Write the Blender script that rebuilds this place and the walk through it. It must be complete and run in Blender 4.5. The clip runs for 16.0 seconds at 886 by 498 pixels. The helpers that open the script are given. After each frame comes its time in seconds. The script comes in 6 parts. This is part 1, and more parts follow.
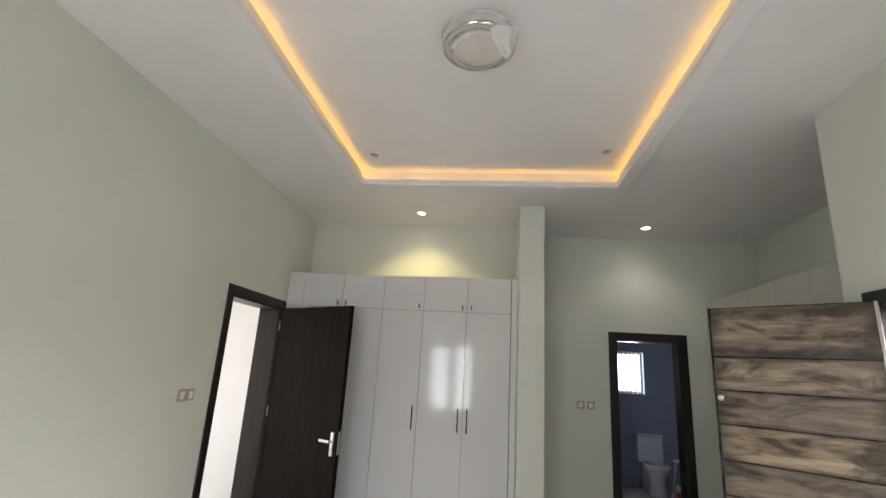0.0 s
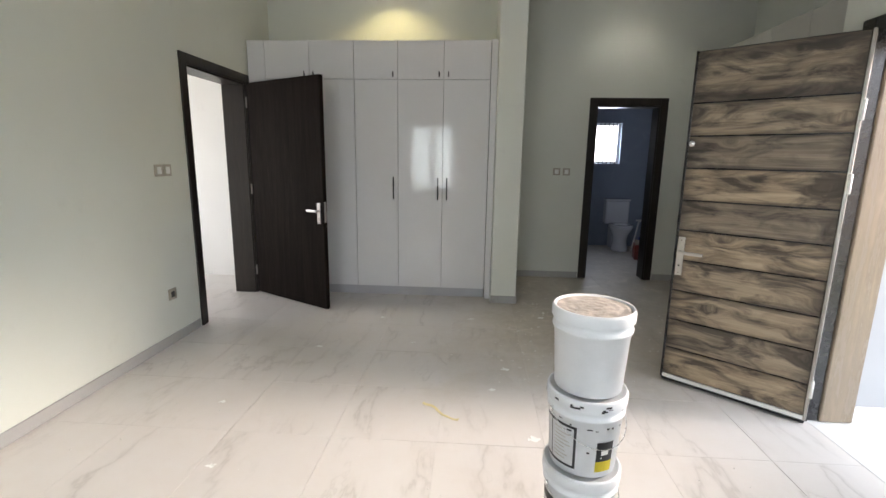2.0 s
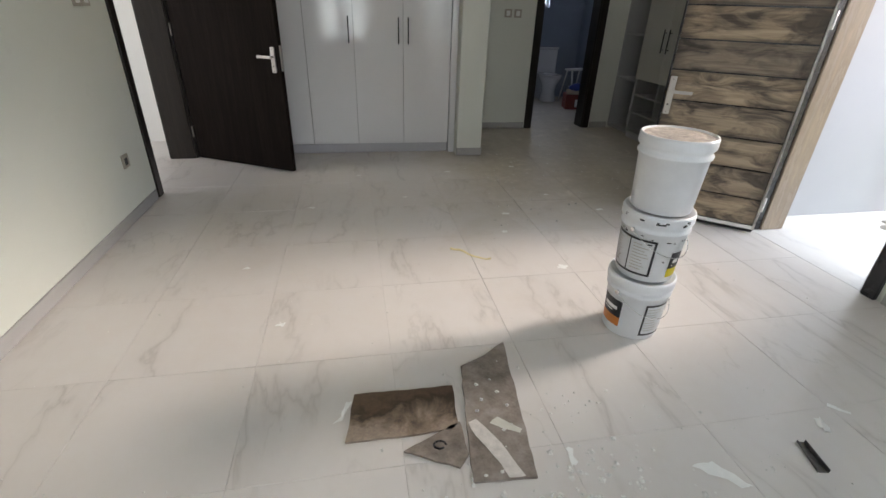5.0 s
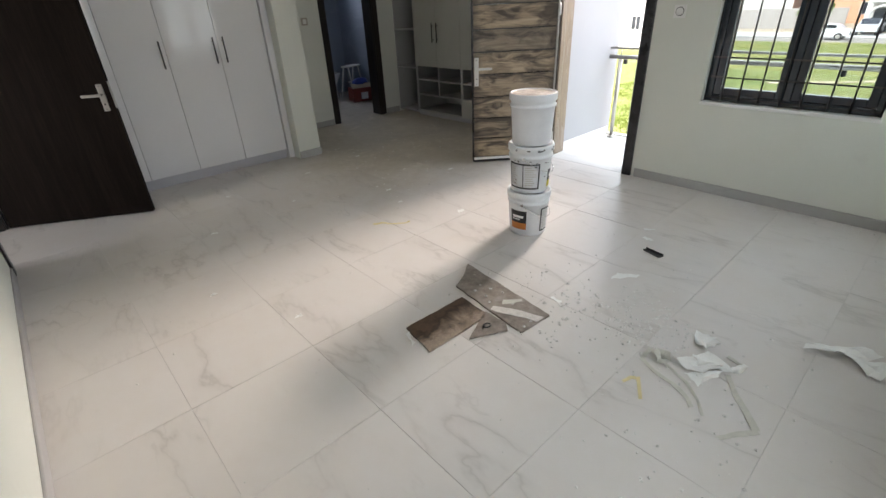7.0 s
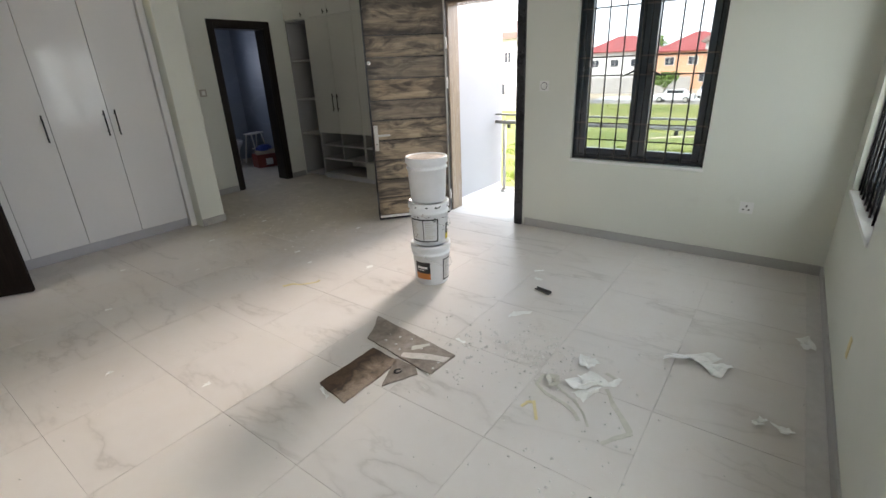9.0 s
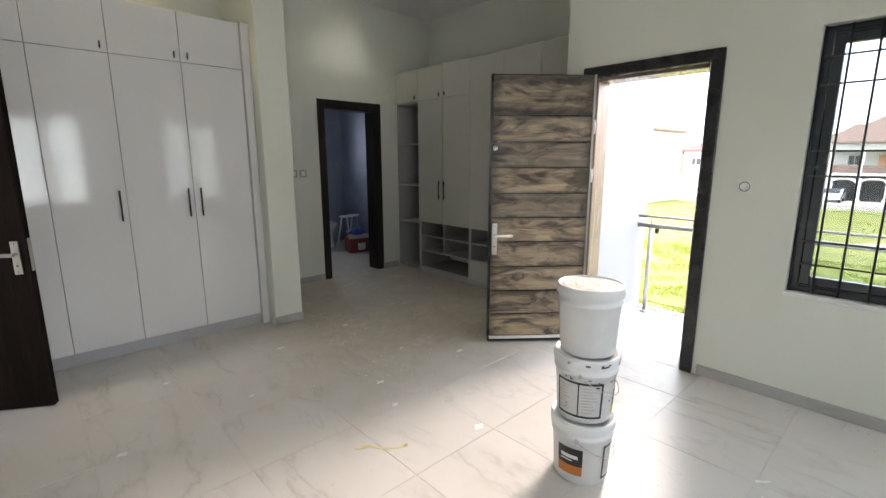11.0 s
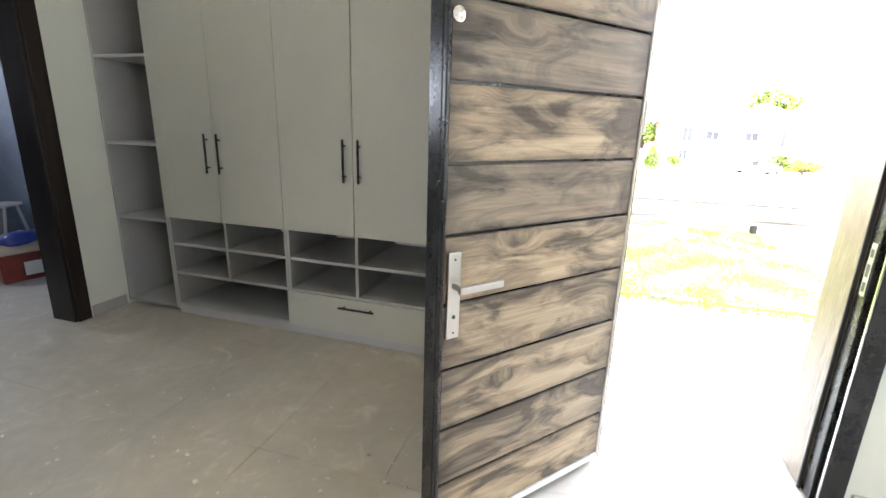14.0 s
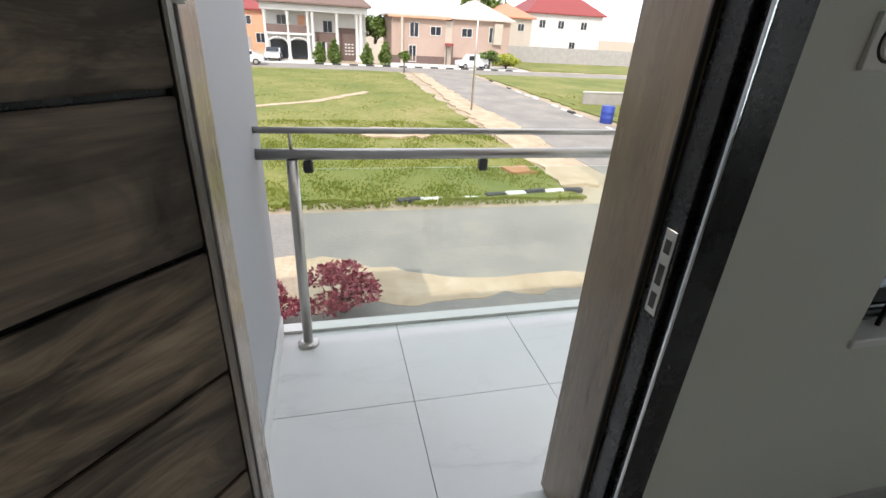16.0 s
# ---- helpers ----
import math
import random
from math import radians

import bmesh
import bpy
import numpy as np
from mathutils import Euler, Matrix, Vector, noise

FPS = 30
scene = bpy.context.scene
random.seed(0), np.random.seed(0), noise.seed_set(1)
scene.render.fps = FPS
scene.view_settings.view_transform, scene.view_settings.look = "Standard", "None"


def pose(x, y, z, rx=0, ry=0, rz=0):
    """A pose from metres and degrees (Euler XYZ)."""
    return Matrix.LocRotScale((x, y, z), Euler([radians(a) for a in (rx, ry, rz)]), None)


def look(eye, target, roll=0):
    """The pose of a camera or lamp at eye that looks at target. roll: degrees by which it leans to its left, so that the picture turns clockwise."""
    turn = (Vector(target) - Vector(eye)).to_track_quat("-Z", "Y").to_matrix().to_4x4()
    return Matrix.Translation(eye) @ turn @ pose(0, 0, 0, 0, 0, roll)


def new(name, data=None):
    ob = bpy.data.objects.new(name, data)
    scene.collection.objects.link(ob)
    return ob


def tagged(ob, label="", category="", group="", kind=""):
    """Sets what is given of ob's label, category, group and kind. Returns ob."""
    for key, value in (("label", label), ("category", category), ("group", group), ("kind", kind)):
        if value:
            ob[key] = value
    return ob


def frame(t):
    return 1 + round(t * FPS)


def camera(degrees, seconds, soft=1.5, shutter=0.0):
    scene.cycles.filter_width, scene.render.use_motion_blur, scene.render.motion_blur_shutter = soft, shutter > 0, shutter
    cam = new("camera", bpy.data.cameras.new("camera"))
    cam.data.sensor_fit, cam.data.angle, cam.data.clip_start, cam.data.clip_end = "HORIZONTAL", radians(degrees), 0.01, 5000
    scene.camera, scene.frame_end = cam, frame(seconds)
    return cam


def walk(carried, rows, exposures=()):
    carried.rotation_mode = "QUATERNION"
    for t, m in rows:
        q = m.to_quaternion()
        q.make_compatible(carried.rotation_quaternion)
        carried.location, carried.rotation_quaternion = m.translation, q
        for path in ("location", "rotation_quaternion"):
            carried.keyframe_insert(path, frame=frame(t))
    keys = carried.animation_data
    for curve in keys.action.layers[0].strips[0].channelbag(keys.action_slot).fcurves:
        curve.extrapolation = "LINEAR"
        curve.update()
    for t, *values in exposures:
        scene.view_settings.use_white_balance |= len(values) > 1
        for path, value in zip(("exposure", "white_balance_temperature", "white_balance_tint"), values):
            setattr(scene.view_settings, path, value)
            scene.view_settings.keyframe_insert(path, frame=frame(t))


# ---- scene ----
cam = camera(88.0, 16.0)
PATH = [
    (0, (0.162, 0.291, 1.622), (-0.069, 2.213, 2.122), 3.4),
    (0.5, (0.212, 0.139, 1.637), (-0.081, 1.959, 2.413), 3.9),
    (1, (0.224, 0.151, 1.618), (-0.026, 2.01, 2.312), 3.3),
    (1.5, (0.214, 0.316, 1.536), (0.036, 2.298, 1.735), 1.4),
    (2, (0.201, 0.357, 1.437), (0.073, 2.314, 1.049), 0.9),
    (2.5, (0.169, 0.216, 1.36), (0.13, 2.059, 0.583), 1.8),
    (3, (0.163, 0.081, 1.422), (0.27, 1.847, 0.49), 3.5),
    (3.5, (0.165, 0.121, 1.396), (0.382, 1.871, 0.453), 4.0),
    (4, (0.081, 0.268, 1.345), (0.327, 2.026, 0.425), 3.2),
    (4.2, (-0.021, 0.296, 1.332), (0.213, 2.061, 0.42), 2.6),
    (6.3, (-1.518, 0.429, 1.333), (-0.632, 1.931, 0.353), -1.0),
    (6.5, (-1.593, 0.357, 1.372), (-0.596, 1.794, 0.401), -2.0),
    (7, (-1.726, 0.191, 1.423), (-0.561, 1.514, 0.481), -2.8),
    (7.5, (-1.79, 0.122, 1.451), (-0.636, 1.452, 0.503), -2.7),
    (8, (-1.821, 0.067, 1.475), (-0.622, 1.38, 0.56), -2.6),
    (8.5, (-1.827, 0.034, 1.478), (-0.474, 1.238, 0.629), -2.6),
    (9, (-1.817, 0.008, 1.481), (-0.332, 1.128, 0.746), -2.4),
    (9.5, (-1.784, 0.085, 1.481), (-0.256, 1.25, 0.926), -1.3),
    (10, (-1.669, 0.277, 1.506), (-0.235, 1.628, 1.159), 0.9),
    (10.2, (-1.552, 0.391, 1.501), (-0.161, 1.791, 1.177), 1.6),
    (12.5, (-0.488, 2.251, 1.37), (0.811, 3.694, 0.892), -1.7),
    (13, (-0.138, 2.601, 1.336), (1.19, 4.008, 0.828), -0.8),
    (13.5, (0.104, 2.899, 1.325), (1.642, 4.066, 0.802), 0.5),
    (14, (0.393, 2.972, 1.298), (2.239, 3.536, 0.776), 1.7),
    (14.5, (0.511, 2.951, 1.302), (2.431, 2.853, 0.749), 2.3),
    (15, (0.766, 2.814, 1.284), (2.625, 2.419, 0.659), 2.4),
    (15.5, (1.107, 2.723, 1.285), (2.916, 2.278, 0.558), 2.9),
    (16, (1.507, 2.668, 1.281), (3.253, 2.217, 0.417), 3.3),
]

# exposure follows the phone's metering: bright rooms first, then the doorway
EXPOSURES = [(0, 2.45, 6600, 16), (1.0, 2.4, 6500, 15), (2.0, 2.3, 6500, 14), (4.0, 1.85, 6500, 14), (8.0, 1.98, 6500, 14), (9.5, 2.08, 6550, 14), (10.2, 2.22, 6550, 14), (12.5, 2.5, 6600, 14), (13.0, 2.75, 6600, 14), (13.5, 3.2, 6500, 14), (14.0, 3.5, 6450, 13), (14.5, 2.15, 6350, 12), (15.0, 1.45, 6450, 11), (15.5, 0.75, 6550, 12), (16, 0.4, 6450, 13)]
walk(cam, [(t, look(eye, target, roll)) for t, eye, target, roll in PATH], EXPOSURES)

# ---- world, sun and large lights ----
SUN_AZ, SUN_EL = radians(288), radians(47.5)   # azimuth clockwise from +y
world = bpy.data.worlds.new("sky")
scene.world = world
world.use_nodes = True
wn = world.node_tree
wn.nodes.clear()
sky = wn.nodes.new("ShaderNodeTexSky")
sky.sky_type = "NISHITA"
sky.sun_disc = False
sky.sun_elevation, sky.sun_rotation = SUN_EL, SUN_AZ
sky.dust_density, sky.air_density = 2.5, 1.0
bg = wn.nodes.new("ShaderNodeBackground")
bg.inputs["Strength"].default_value = 0.125
wout = wn.nodes.new("ShaderNodeOutputWorld")
haze = wn.nodes.new("ShaderNodeMix")
haze.data_type = "RGBA"
haze.inputs[0].default_value = 0.55                # bright thin cloud over the blue
haze.inputs[7].default_value = (16.5, 16.9, 17.6, 1)
wn.links.new(sky.outputs[0], haze.inputs[6])
wn.links.new(haze.outputs[2], bg.inputs["Color"])
wn.links.new(bg.outputs[0], wout.inputs["Surface"])

sun_data = bpy.data.lights.new("sun", "SUN")
sun_data.energy, sun_data.angle, sun_data.color = 2.5, radians(0.6), (1.0, 0.95, 0.87)
sun = new("sun", sun_data)
sun_from = Vector((math.sin(SUN_AZ) * math.cos(SUN_EL), math.cos(SUN_AZ) * math.cos(SUN_EL), math.sin(SUN_EL)))
sun.matrix_world = look((0, 0, 30), Vector((0, 0, 30)) - sun_from)


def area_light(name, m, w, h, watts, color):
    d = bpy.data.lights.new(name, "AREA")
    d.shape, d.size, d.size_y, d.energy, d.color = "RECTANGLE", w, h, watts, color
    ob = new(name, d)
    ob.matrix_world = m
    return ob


SKY_WATTS = 11.5
area_light("window_light_a", look((-0.725, -0.70, 1.43), (-0.725, 5, 1.43)), 1.05, 1.48, SKY_WATTS, (0.93, 0.97, 1.0))
area_light("window_light_b", look((1.325, -0.70, 1.43), (1.325, 5, 1.43)), 1.05, 1.48, SKY_WATTS * 0.35, (0.93, 0.97, 1.0))
# added out-of-view lamp for bright sky and sunlit street, shining low through balcony door
door_fill = area_light("balcony_fill_lamp", look((4.3, 2.76, 2.76), (-0.9, 2.52, 0.4)), 0.8, 0.5, 8.5, (1.0, 0.88, 0.77))
door_fill.data.spread = radians(48)
# made-up source: lamp in an unseen opening, added to brighten the corridor
area_light("corridor_fill_light", look((-5.25, 4.2, 1.6), (0, 4.2, 1.6)), 1.2, 1.4, 5, (0.97, 0.98, 1.0))
area_light("bath_window_light", look((2.38, 8.55, 1.72), (2.38, 5, 1.2)), 0.46, 0.66, 3, (0.75, 0.85, 1.0))


def spot_light(name, loc, watts, color, size=100, blend=0.6):
    d = bpy.data.lights.new(name, "SPOT")
    d.energy, d.color, d.spot_size, d.spot_blend, d.shadow_soft_size = watts, color, radians(size), blend, 0.03
    ob = new(name, d)
    ob.matrix_world = look(loc, (loc[0], loc[1] + 0.01, 0))
    return ob


# ---- materials ----
def nodes_of(name):
    m = bpy.data.materials.new(name)
    m.use_nodes = True
    nt = m.node_tree
    b = nt.nodes["Principled BSDF"]
    return m, nt, b


def ramp(nt, fac, stops):
    r = nt.nodes.new("ShaderNodeValToRGB")
    while len(r.color_ramp.elements) < len(stops):
        r.color_ramp.elements.new(0.5)
    for e, (p, c) in zip(r.color_ramp.elements, stops):
        e.position, e.color = p, (*c, 1) if len(c) == 3 else c
    nt.links.new(fac, r.inputs[0])
    return r.outputs[0]


def tex_noise(nt, coord, scale, detail=4, rough=0.55, dist=0.0):
    n = nt.nodes.new("ShaderNodeTexNoise")
    n.inputs["Scale"].default_value, n.inputs["Detail"].default_value = scale, detail
    n.inputs["Roughness"].default_value, n.inputs["Distortion"].default_value = rough, dist
    nt.links.new(coord, n.inputs["Vector"])
    return n.outputs["Fac"]


def mixc(nt, fac, a, b, mode="MIX"):
    n = nt.nodes.new("ShaderNodeMix")
    n.data_type, n.blend_type = "RGBA", mode
    for sock, v in ((n.inputs[0], fac), (n.inputs[6], a), (n.inputs[7], b)):
        if isinstance(v, (int, float)):
            sock.default_value = v
        elif isinstance(v, tuple):
            sock.default_value = (*v, 1)
        else:
            nt.links.new(v, sock)
    return n.outputs[2]


def arith(nt, op, a, b=0.0):
    n = nt.nodes.new("ShaderNodeMath")
    n.operation = op
    for sock, v in zip(n.inputs, (a, b)):
        if isinstance(v, (int, float)):
            sock.default_value = v
        else:
            nt.links.new(v, sock)
    return n.outputs[0]


def position(nt):
    return nt.nodes.new("ShaderNodeNewGeometry").outputs["Position"]


def objco(nt, shift=False):
    """Object coordinates, shifted by the object's random number where asked."""
    c = nt.nodes.new("ShaderNodeTexCoord").outputs["Object"]
    if not shift:
        return c
    info = nt.nodes.new("ShaderNodeObjectInfo")
    sc = nt.nodes.new("ShaderNodeVectorMath")
    sc.operation = "SCALE"
    sc.inputs[0].default_value = (37.0, 53.0, 71.0)
    nt.links.new(info.outputs["Random"], sc.inputs["Scale"])
    ad = nt.nodes.new("ShaderNodeVectorMath")
    ad.operation = "ADD"
    nt.links.new(c, ad.inputs[0])
    nt.links.new(sc.outputs[0], ad.inputs[1])
    return ad.outputs[0]


def stretch(nt, co, s, rot=(0, 0, 0)):
    m = nt.nodes.new("ShaderNodeMapping")
    m.inputs["Scale"].default_value = s
    m.inputs["Rotation"].default_value = rot
    nt.links.new(co, m.inputs["Vector"])
    return m.outputs[0]


def bump(nt, b, height, strength, distance=0.01):
    n = nt.nodes.new("ShaderNodeBump")
    n.inputs["Strength"].default_value, n.inputs["Distance"].default_value = strength, distance
    nt.links.new(height, n.inputs["Height"])
    nt.links.new(n.outputs[0], b.inputs["Normal"])


def plain(name, c, rough=0.5, metal=0.0, var=0.08, scale=6.0, coat=0.0, bumps=0.05, world_space=True):
    m, nt, b = nodes_of(name)
    co = position(nt) if world_space else objco(nt)
    big, fine = tex_noise(nt, co, scale), tex_noise(nt, co, scale * 18)
    f = arith(nt, "ADD", arith(nt, "MULTIPLY", big, 0.65), arith(nt, "MULTIPLY", fine, 0.35))
    lo, hi = tuple(v * (1 - var) for v in c), tuple(min(1, v * (1 + var)) for v in c)
    nt.links.new(ramp(nt, f, [(0.3, lo), (0.7, hi)]), b.inputs["Base Color"])
    r = ramp(nt, f, [(0.3, (max(0, rough * 0.85),) * 3), (0.75, (min(1, rough * 1.15),) * 3)])
    nt.links.new(r, b.inputs["Roughness"])
    b.inputs["Metallic"].default_value, b.inputs["Coat Weight"].default_value = metal, coat
    b.inputs["Coat Roughness"].default_value = 0.03
    if bumps:
        bump(nt, b, fine, bumps, 0.004)
    return m


def paint(name, c, dirt=(0.5, 0.5, 0.44)):
    """Rolled emulsion: soft roller grain, faint patches and scuffs."""
    m, nt, b = nodes_of(name)
    co = position(nt)
    big, mid, fine = tex_noise(nt, co, 0.9, 3), tex_noise(nt, co, 5, 5, 0.65), tex_noise(nt, co, 160, 2)
    base = ramp(nt, big, [(0.3, tuple(v * 0.95 for v in c)), (0.7, tuple(min(1, v * 1.03) for v in c))])
    mask = ramp(nt, mid, [(0.62, (0, 0, 0)), (0.8, (0.22, 0.22, 0.22))])
    nt.links.new(mixc(nt, mask, base, dirt), b.inputs["Base Color"])
    b.inputs["Roughness"].default_value = 0.62
    bump(nt, b, fine, 0.12, 0.002)
    return m


def marble(name, c, vein, dust, shift=True, rough=0.22, thick=None):
    """Glazed floor tile with drifting veins under a thin uneven layer of building dust."""
    m, nt, b = nodes_of(name)
    co = objco(nt, shift)
    slant, cross = stretch(nt, co, (1.0, 0.33, 1.0), (0, 0, 0.8)), stretch(nt, co, (1.0, 0.4, 1.0), (0, 0, -0.45))
    line = arith(nt, "ABSOLUTE", arith(nt, "SUBTRACT", tex_noise(nt, slant, 1.45, 6, 0.56, 0.3), 0.5))
    line2 = arith(nt, "ABSOLUTE", arith(nt, "SUBTRACT", tex_noise(nt, cross, 2.2, 5, 0.6, 0.2), 0.5))
    veins = ramp(nt, line, [(0.0, (0.80, 0.80, 0.80)), (0.006, (0.36, 0.36, 0.36)), (0.02, (0.12, 0.12, 0.12)), (0.055, (0.0, 0.0, 0.0))])
    hairs = ramp(nt, line2, [(0.0, (0.45, 0.45, 0.45)), (0.008, (0.10, 0.10, 0.10)), (0.02, (0.0, 0.0, 0.0))])
    some = ramp(nt, tex_noise(nt, co, 1.2, 2), [(0.40, (0, 0, 0)), (0.58, (1, 1, 1))])
    few = ramp(nt, tex_noise(nt, co, 1.9, 2), [(0.50, (0, 0, 0)), (0.62, (1, 1, 1))])
    fac = arith(nt, "MAXIMUM", arith(nt, "MULTIPLY", veins, some), arith(nt, "MULTIPLY", hairs, few))
    cloud = ramp(nt, tex_noise(nt, co, 1.1, 4), [(0.3, tuple(v * 0.93 for v in c)), (0.7, c)])
    col = mixc(nt, fac, cloud, vein)
    wp = position(nt)
    d1, d2 = tex_noise(nt, wp, 1.3, 6, 0.7), tex_noise(nt, wp, 14, 5, 0.7)
    dm = arith(nt, "MULTIPLY", ramp(nt, d1, [(0.30, (0.34, 0.34, 0.34)), (0.7, (0.78, 0.78, 0.78))]), ramp(nt, d2, [(0.25, (0.72, 0.72, 0.72)), (0.8, (1, 1, 1))]))
    col = mixc(nt, dm, col, dust)
    if thick:
        # unswept, trodden dust lies thick in the cupboard alcove
        sep = nt.nodes.new("ShaderNodeSeparateXYZ")
        nt.links.new(wp, sep.inputs[0])
        f = arith(nt, "ADD", arith(nt, "MULTIPLY", arith(nt, "MINIMUM", arith(nt, "SUBTRACT", sep.outputs["Y"], 3.25), arith(nt, "SUBTRACT", sep.outputs["X"], 0.25)), 0.75), d1)
        deep = arith(nt, "MULTIPLY", ramp(nt, f, [(0.25, (0, 0, 0)), (0.85, (0.86, 0.86, 0.86))]), ramp(nt, d2, [(0.28, (0.75, 0.75, 0.75)), (0.6, (1, 1, 1))]))
        tread = ramp(nt, tex_noise(nt, wp, 5.0, 6, 0.65, 1.0), [(0.32, tuple(v * 0.86 for v in thick)), (0.58, thick), (0.68, tuple(v * 1.25 for v in thick))])
        col, dm = mixc(nt, deep, col, tread), arith(nt, "MAXIMUM", dm, deep)
    nt.links.new(col, b.inputs["Base Color"])
    nt.links.new(arith(nt, "ADD", arith(nt, "MULTIPLY", dm, 0.34), rough), b.inputs["Roughness"])
    bump(nt, b, d2, 0.04, 0.002)
    return m


def wood(name, dark, mid, light, axis_scale, rough=0.5, contrast=(0.35, 0.5, 0.68), shift=True, bumps=0.25):
    """Grained board; axis_scale stretches the grain along one axis."""
    m, nt, b = nodes_of(name)
    co = objco(nt, shift)
    g = stretch(nt, co, axis_scale)
    n1, n2 = tex_noise(nt, g, 1.0, 8, 0.65, 1.0), tex_noise(nt, g, 5.5, 6, 0.7, 0.3)
    f = arith(nt, "ADD", arith(nt, "MULTIPLY", n1, 0.55), arith(nt, "MULTIPLY", n2, 0.45))
    col = ramp(nt, f, [(contrast[0], dark), (contrast[1], mid), (contrast[2], light)])
    nt.links.new(col, b.inputs["Base Color"])
    nt.links.new(ramp(nt, f, [(0.3, (rough * 1.15,) * 3), (0.7, (rough * 0.85,) * 3)]), b.inputs["Roughness"])
    bump(nt, b, f, bumps, 0.004)
    return m


def rustic(name):
    """Weathered softwood board: long wavy streaks round knots, dark stains, singed edges, a tone of its own for each board."""
    m, nt, b = nodes_of(name)
    co = objco(nt, True)
    sep = nt.nodes.new("ShaderNodeSeparateXYZ")
    nt.links.new(nt.nodes.new("ShaderNodeTexCoord").outputs["Object"], sep.inputs[0])
    v = nt.nodes.new("ShaderNodeTexVoronoi")
    v.inputs["Scale"].default_value = 1.0
    wob = nt.nodes.new("ShaderNodeVectorMath")
    wob.operation = "SCALE"
    wob.inputs["Scale"].default_value = 0.05
    tn = nt.nodes.new("ShaderNodeTexNoise")
    tn.inputs["Scale"].default_value = 9.0
    nt.links.new(co, tn.inputs["Vector"])
    nt.links.new(tn.outputs["Color"], wob.inputs[0])
    bent = nt.nodes.new("ShaderNodeVectorMath")
    bent.operation = "ADD"
    nt.links.new(co, bent.inputs[0])
    nt.links.new(wob.outputs[0], bent.inputs[1])
    nt.links.new(stretch(nt, bent.outputs[0], (3.0, 2.0, 6.5)), v.inputs["Vector"])
    near = ramp(nt, v.outputs["Distance"], [(0.0, (1, 1, 1)), (0.34, (0, 0, 0))])
    # the grain swerves where a knot is near
    lift = nt.nodes.new("ShaderNodeCombineXYZ")
    nt.links.new(arith(nt, "MULTIPLY", near, 0.07), lift.inputs["Z"])
    swerve = nt.nodes.new("ShaderNodeVectorMath")
    swerve.operation = "ADD"
    nt.links.new(co, swerve.inputs[0])
    nt.links.new(lift.outputs[0], swerve.inputs[1])
    gco = swerve.outputs[0]
    streak = tex_noise(nt, stretch(nt, gco, (1.5, 12, 24)), 1.0, 7, 0.62, 0.5)
    fine = tex_noise(nt, stretch(nt, gco, (5.0, 40, 170)), 1.0, 4, 0.65)
    f = arith(nt, "ADD", arith(nt, "MULTIPLY", streak, 0.74), arith(nt, "MULTIPLY", fine, 0.26))
    col = ramp(nt, f, [(0.28, (0.13, 0.10, 0.075)), (0.44, (0.285, 0.228, 0.165)), (0.56, (0.42, 0.345, 0.25)), (0.72, (0.54, 0.45, 0.335))])
    stain = ramp(nt, tex_noise(nt, stretch(nt, gco, (3.6, 6, 11)), 1.0, 5, 0.6, 0.9), [(0.38, (0.24, 0.235, 0.235)), (0.47, (0.66, 0.65, 0.65)), (0.58, (1.08, 1.06, 1.03))])
    col = mixc(nt, 1.0, col, stain, "MULTIPLY")
    knot = ramp(nt, v.outputs["Distance"], [(0.035, (0.85, 0.85, 0.85)), (0.075, (0.45, 0.45, 0.45)), (0.17, (0, 0, 0))])
    col = mixc(nt, knot, col, (0.035, 0.026, 0.02))
    edge = arith(nt, "ADD", arith(nt, "MULTIPLY", arith(nt, "ABSOLUTE", sep.outputs["Z"]), 10.5), arith(nt, "MULTIPLY", arith(nt, "SUBTRACT", streak, 0.5), 1.5))
    side = arith(nt, "ADD", arith(nt, "MULTIPLY", arith(nt, "ABSOLUTE", sep.outputs["X"]), 2.67), arith(nt, "MULTIPLY", arith(nt, "SUBTRACT", fine, 0.5), 0.4))
    singe = ramp(nt, arith(nt, "MAXIMUM", edge, side), [(0.82, (0, 0, 0)), (1.08, (0.6, 0.6, 0.6))])
    col = mixc(nt, singe, col, (0.04, 0.032, 0.026))
    info = nt.nodes.new("ShaderNodeObjectInfo")
    tone = ramp(nt, info.outputs["Random"], [(0.0, (0.56, 0.565, 0.59)), (0.5, (0.78, 0.77, 0.76)), (1.0, (1.02, 0.97, 0.89))])
    nt.links.new(mixc(nt, 1.0, col, tone, "MULTIPLY"), b.inputs["Base Color"])
    nt.links.new(ramp(nt, f, [(0.3, (0.6, 0.6, 0.6)), (0.7, (0.44, 0.44, 0.44))]), b.inputs["Roughness"])
    bump(nt, b, f, 0.35, 0.004)
    return m


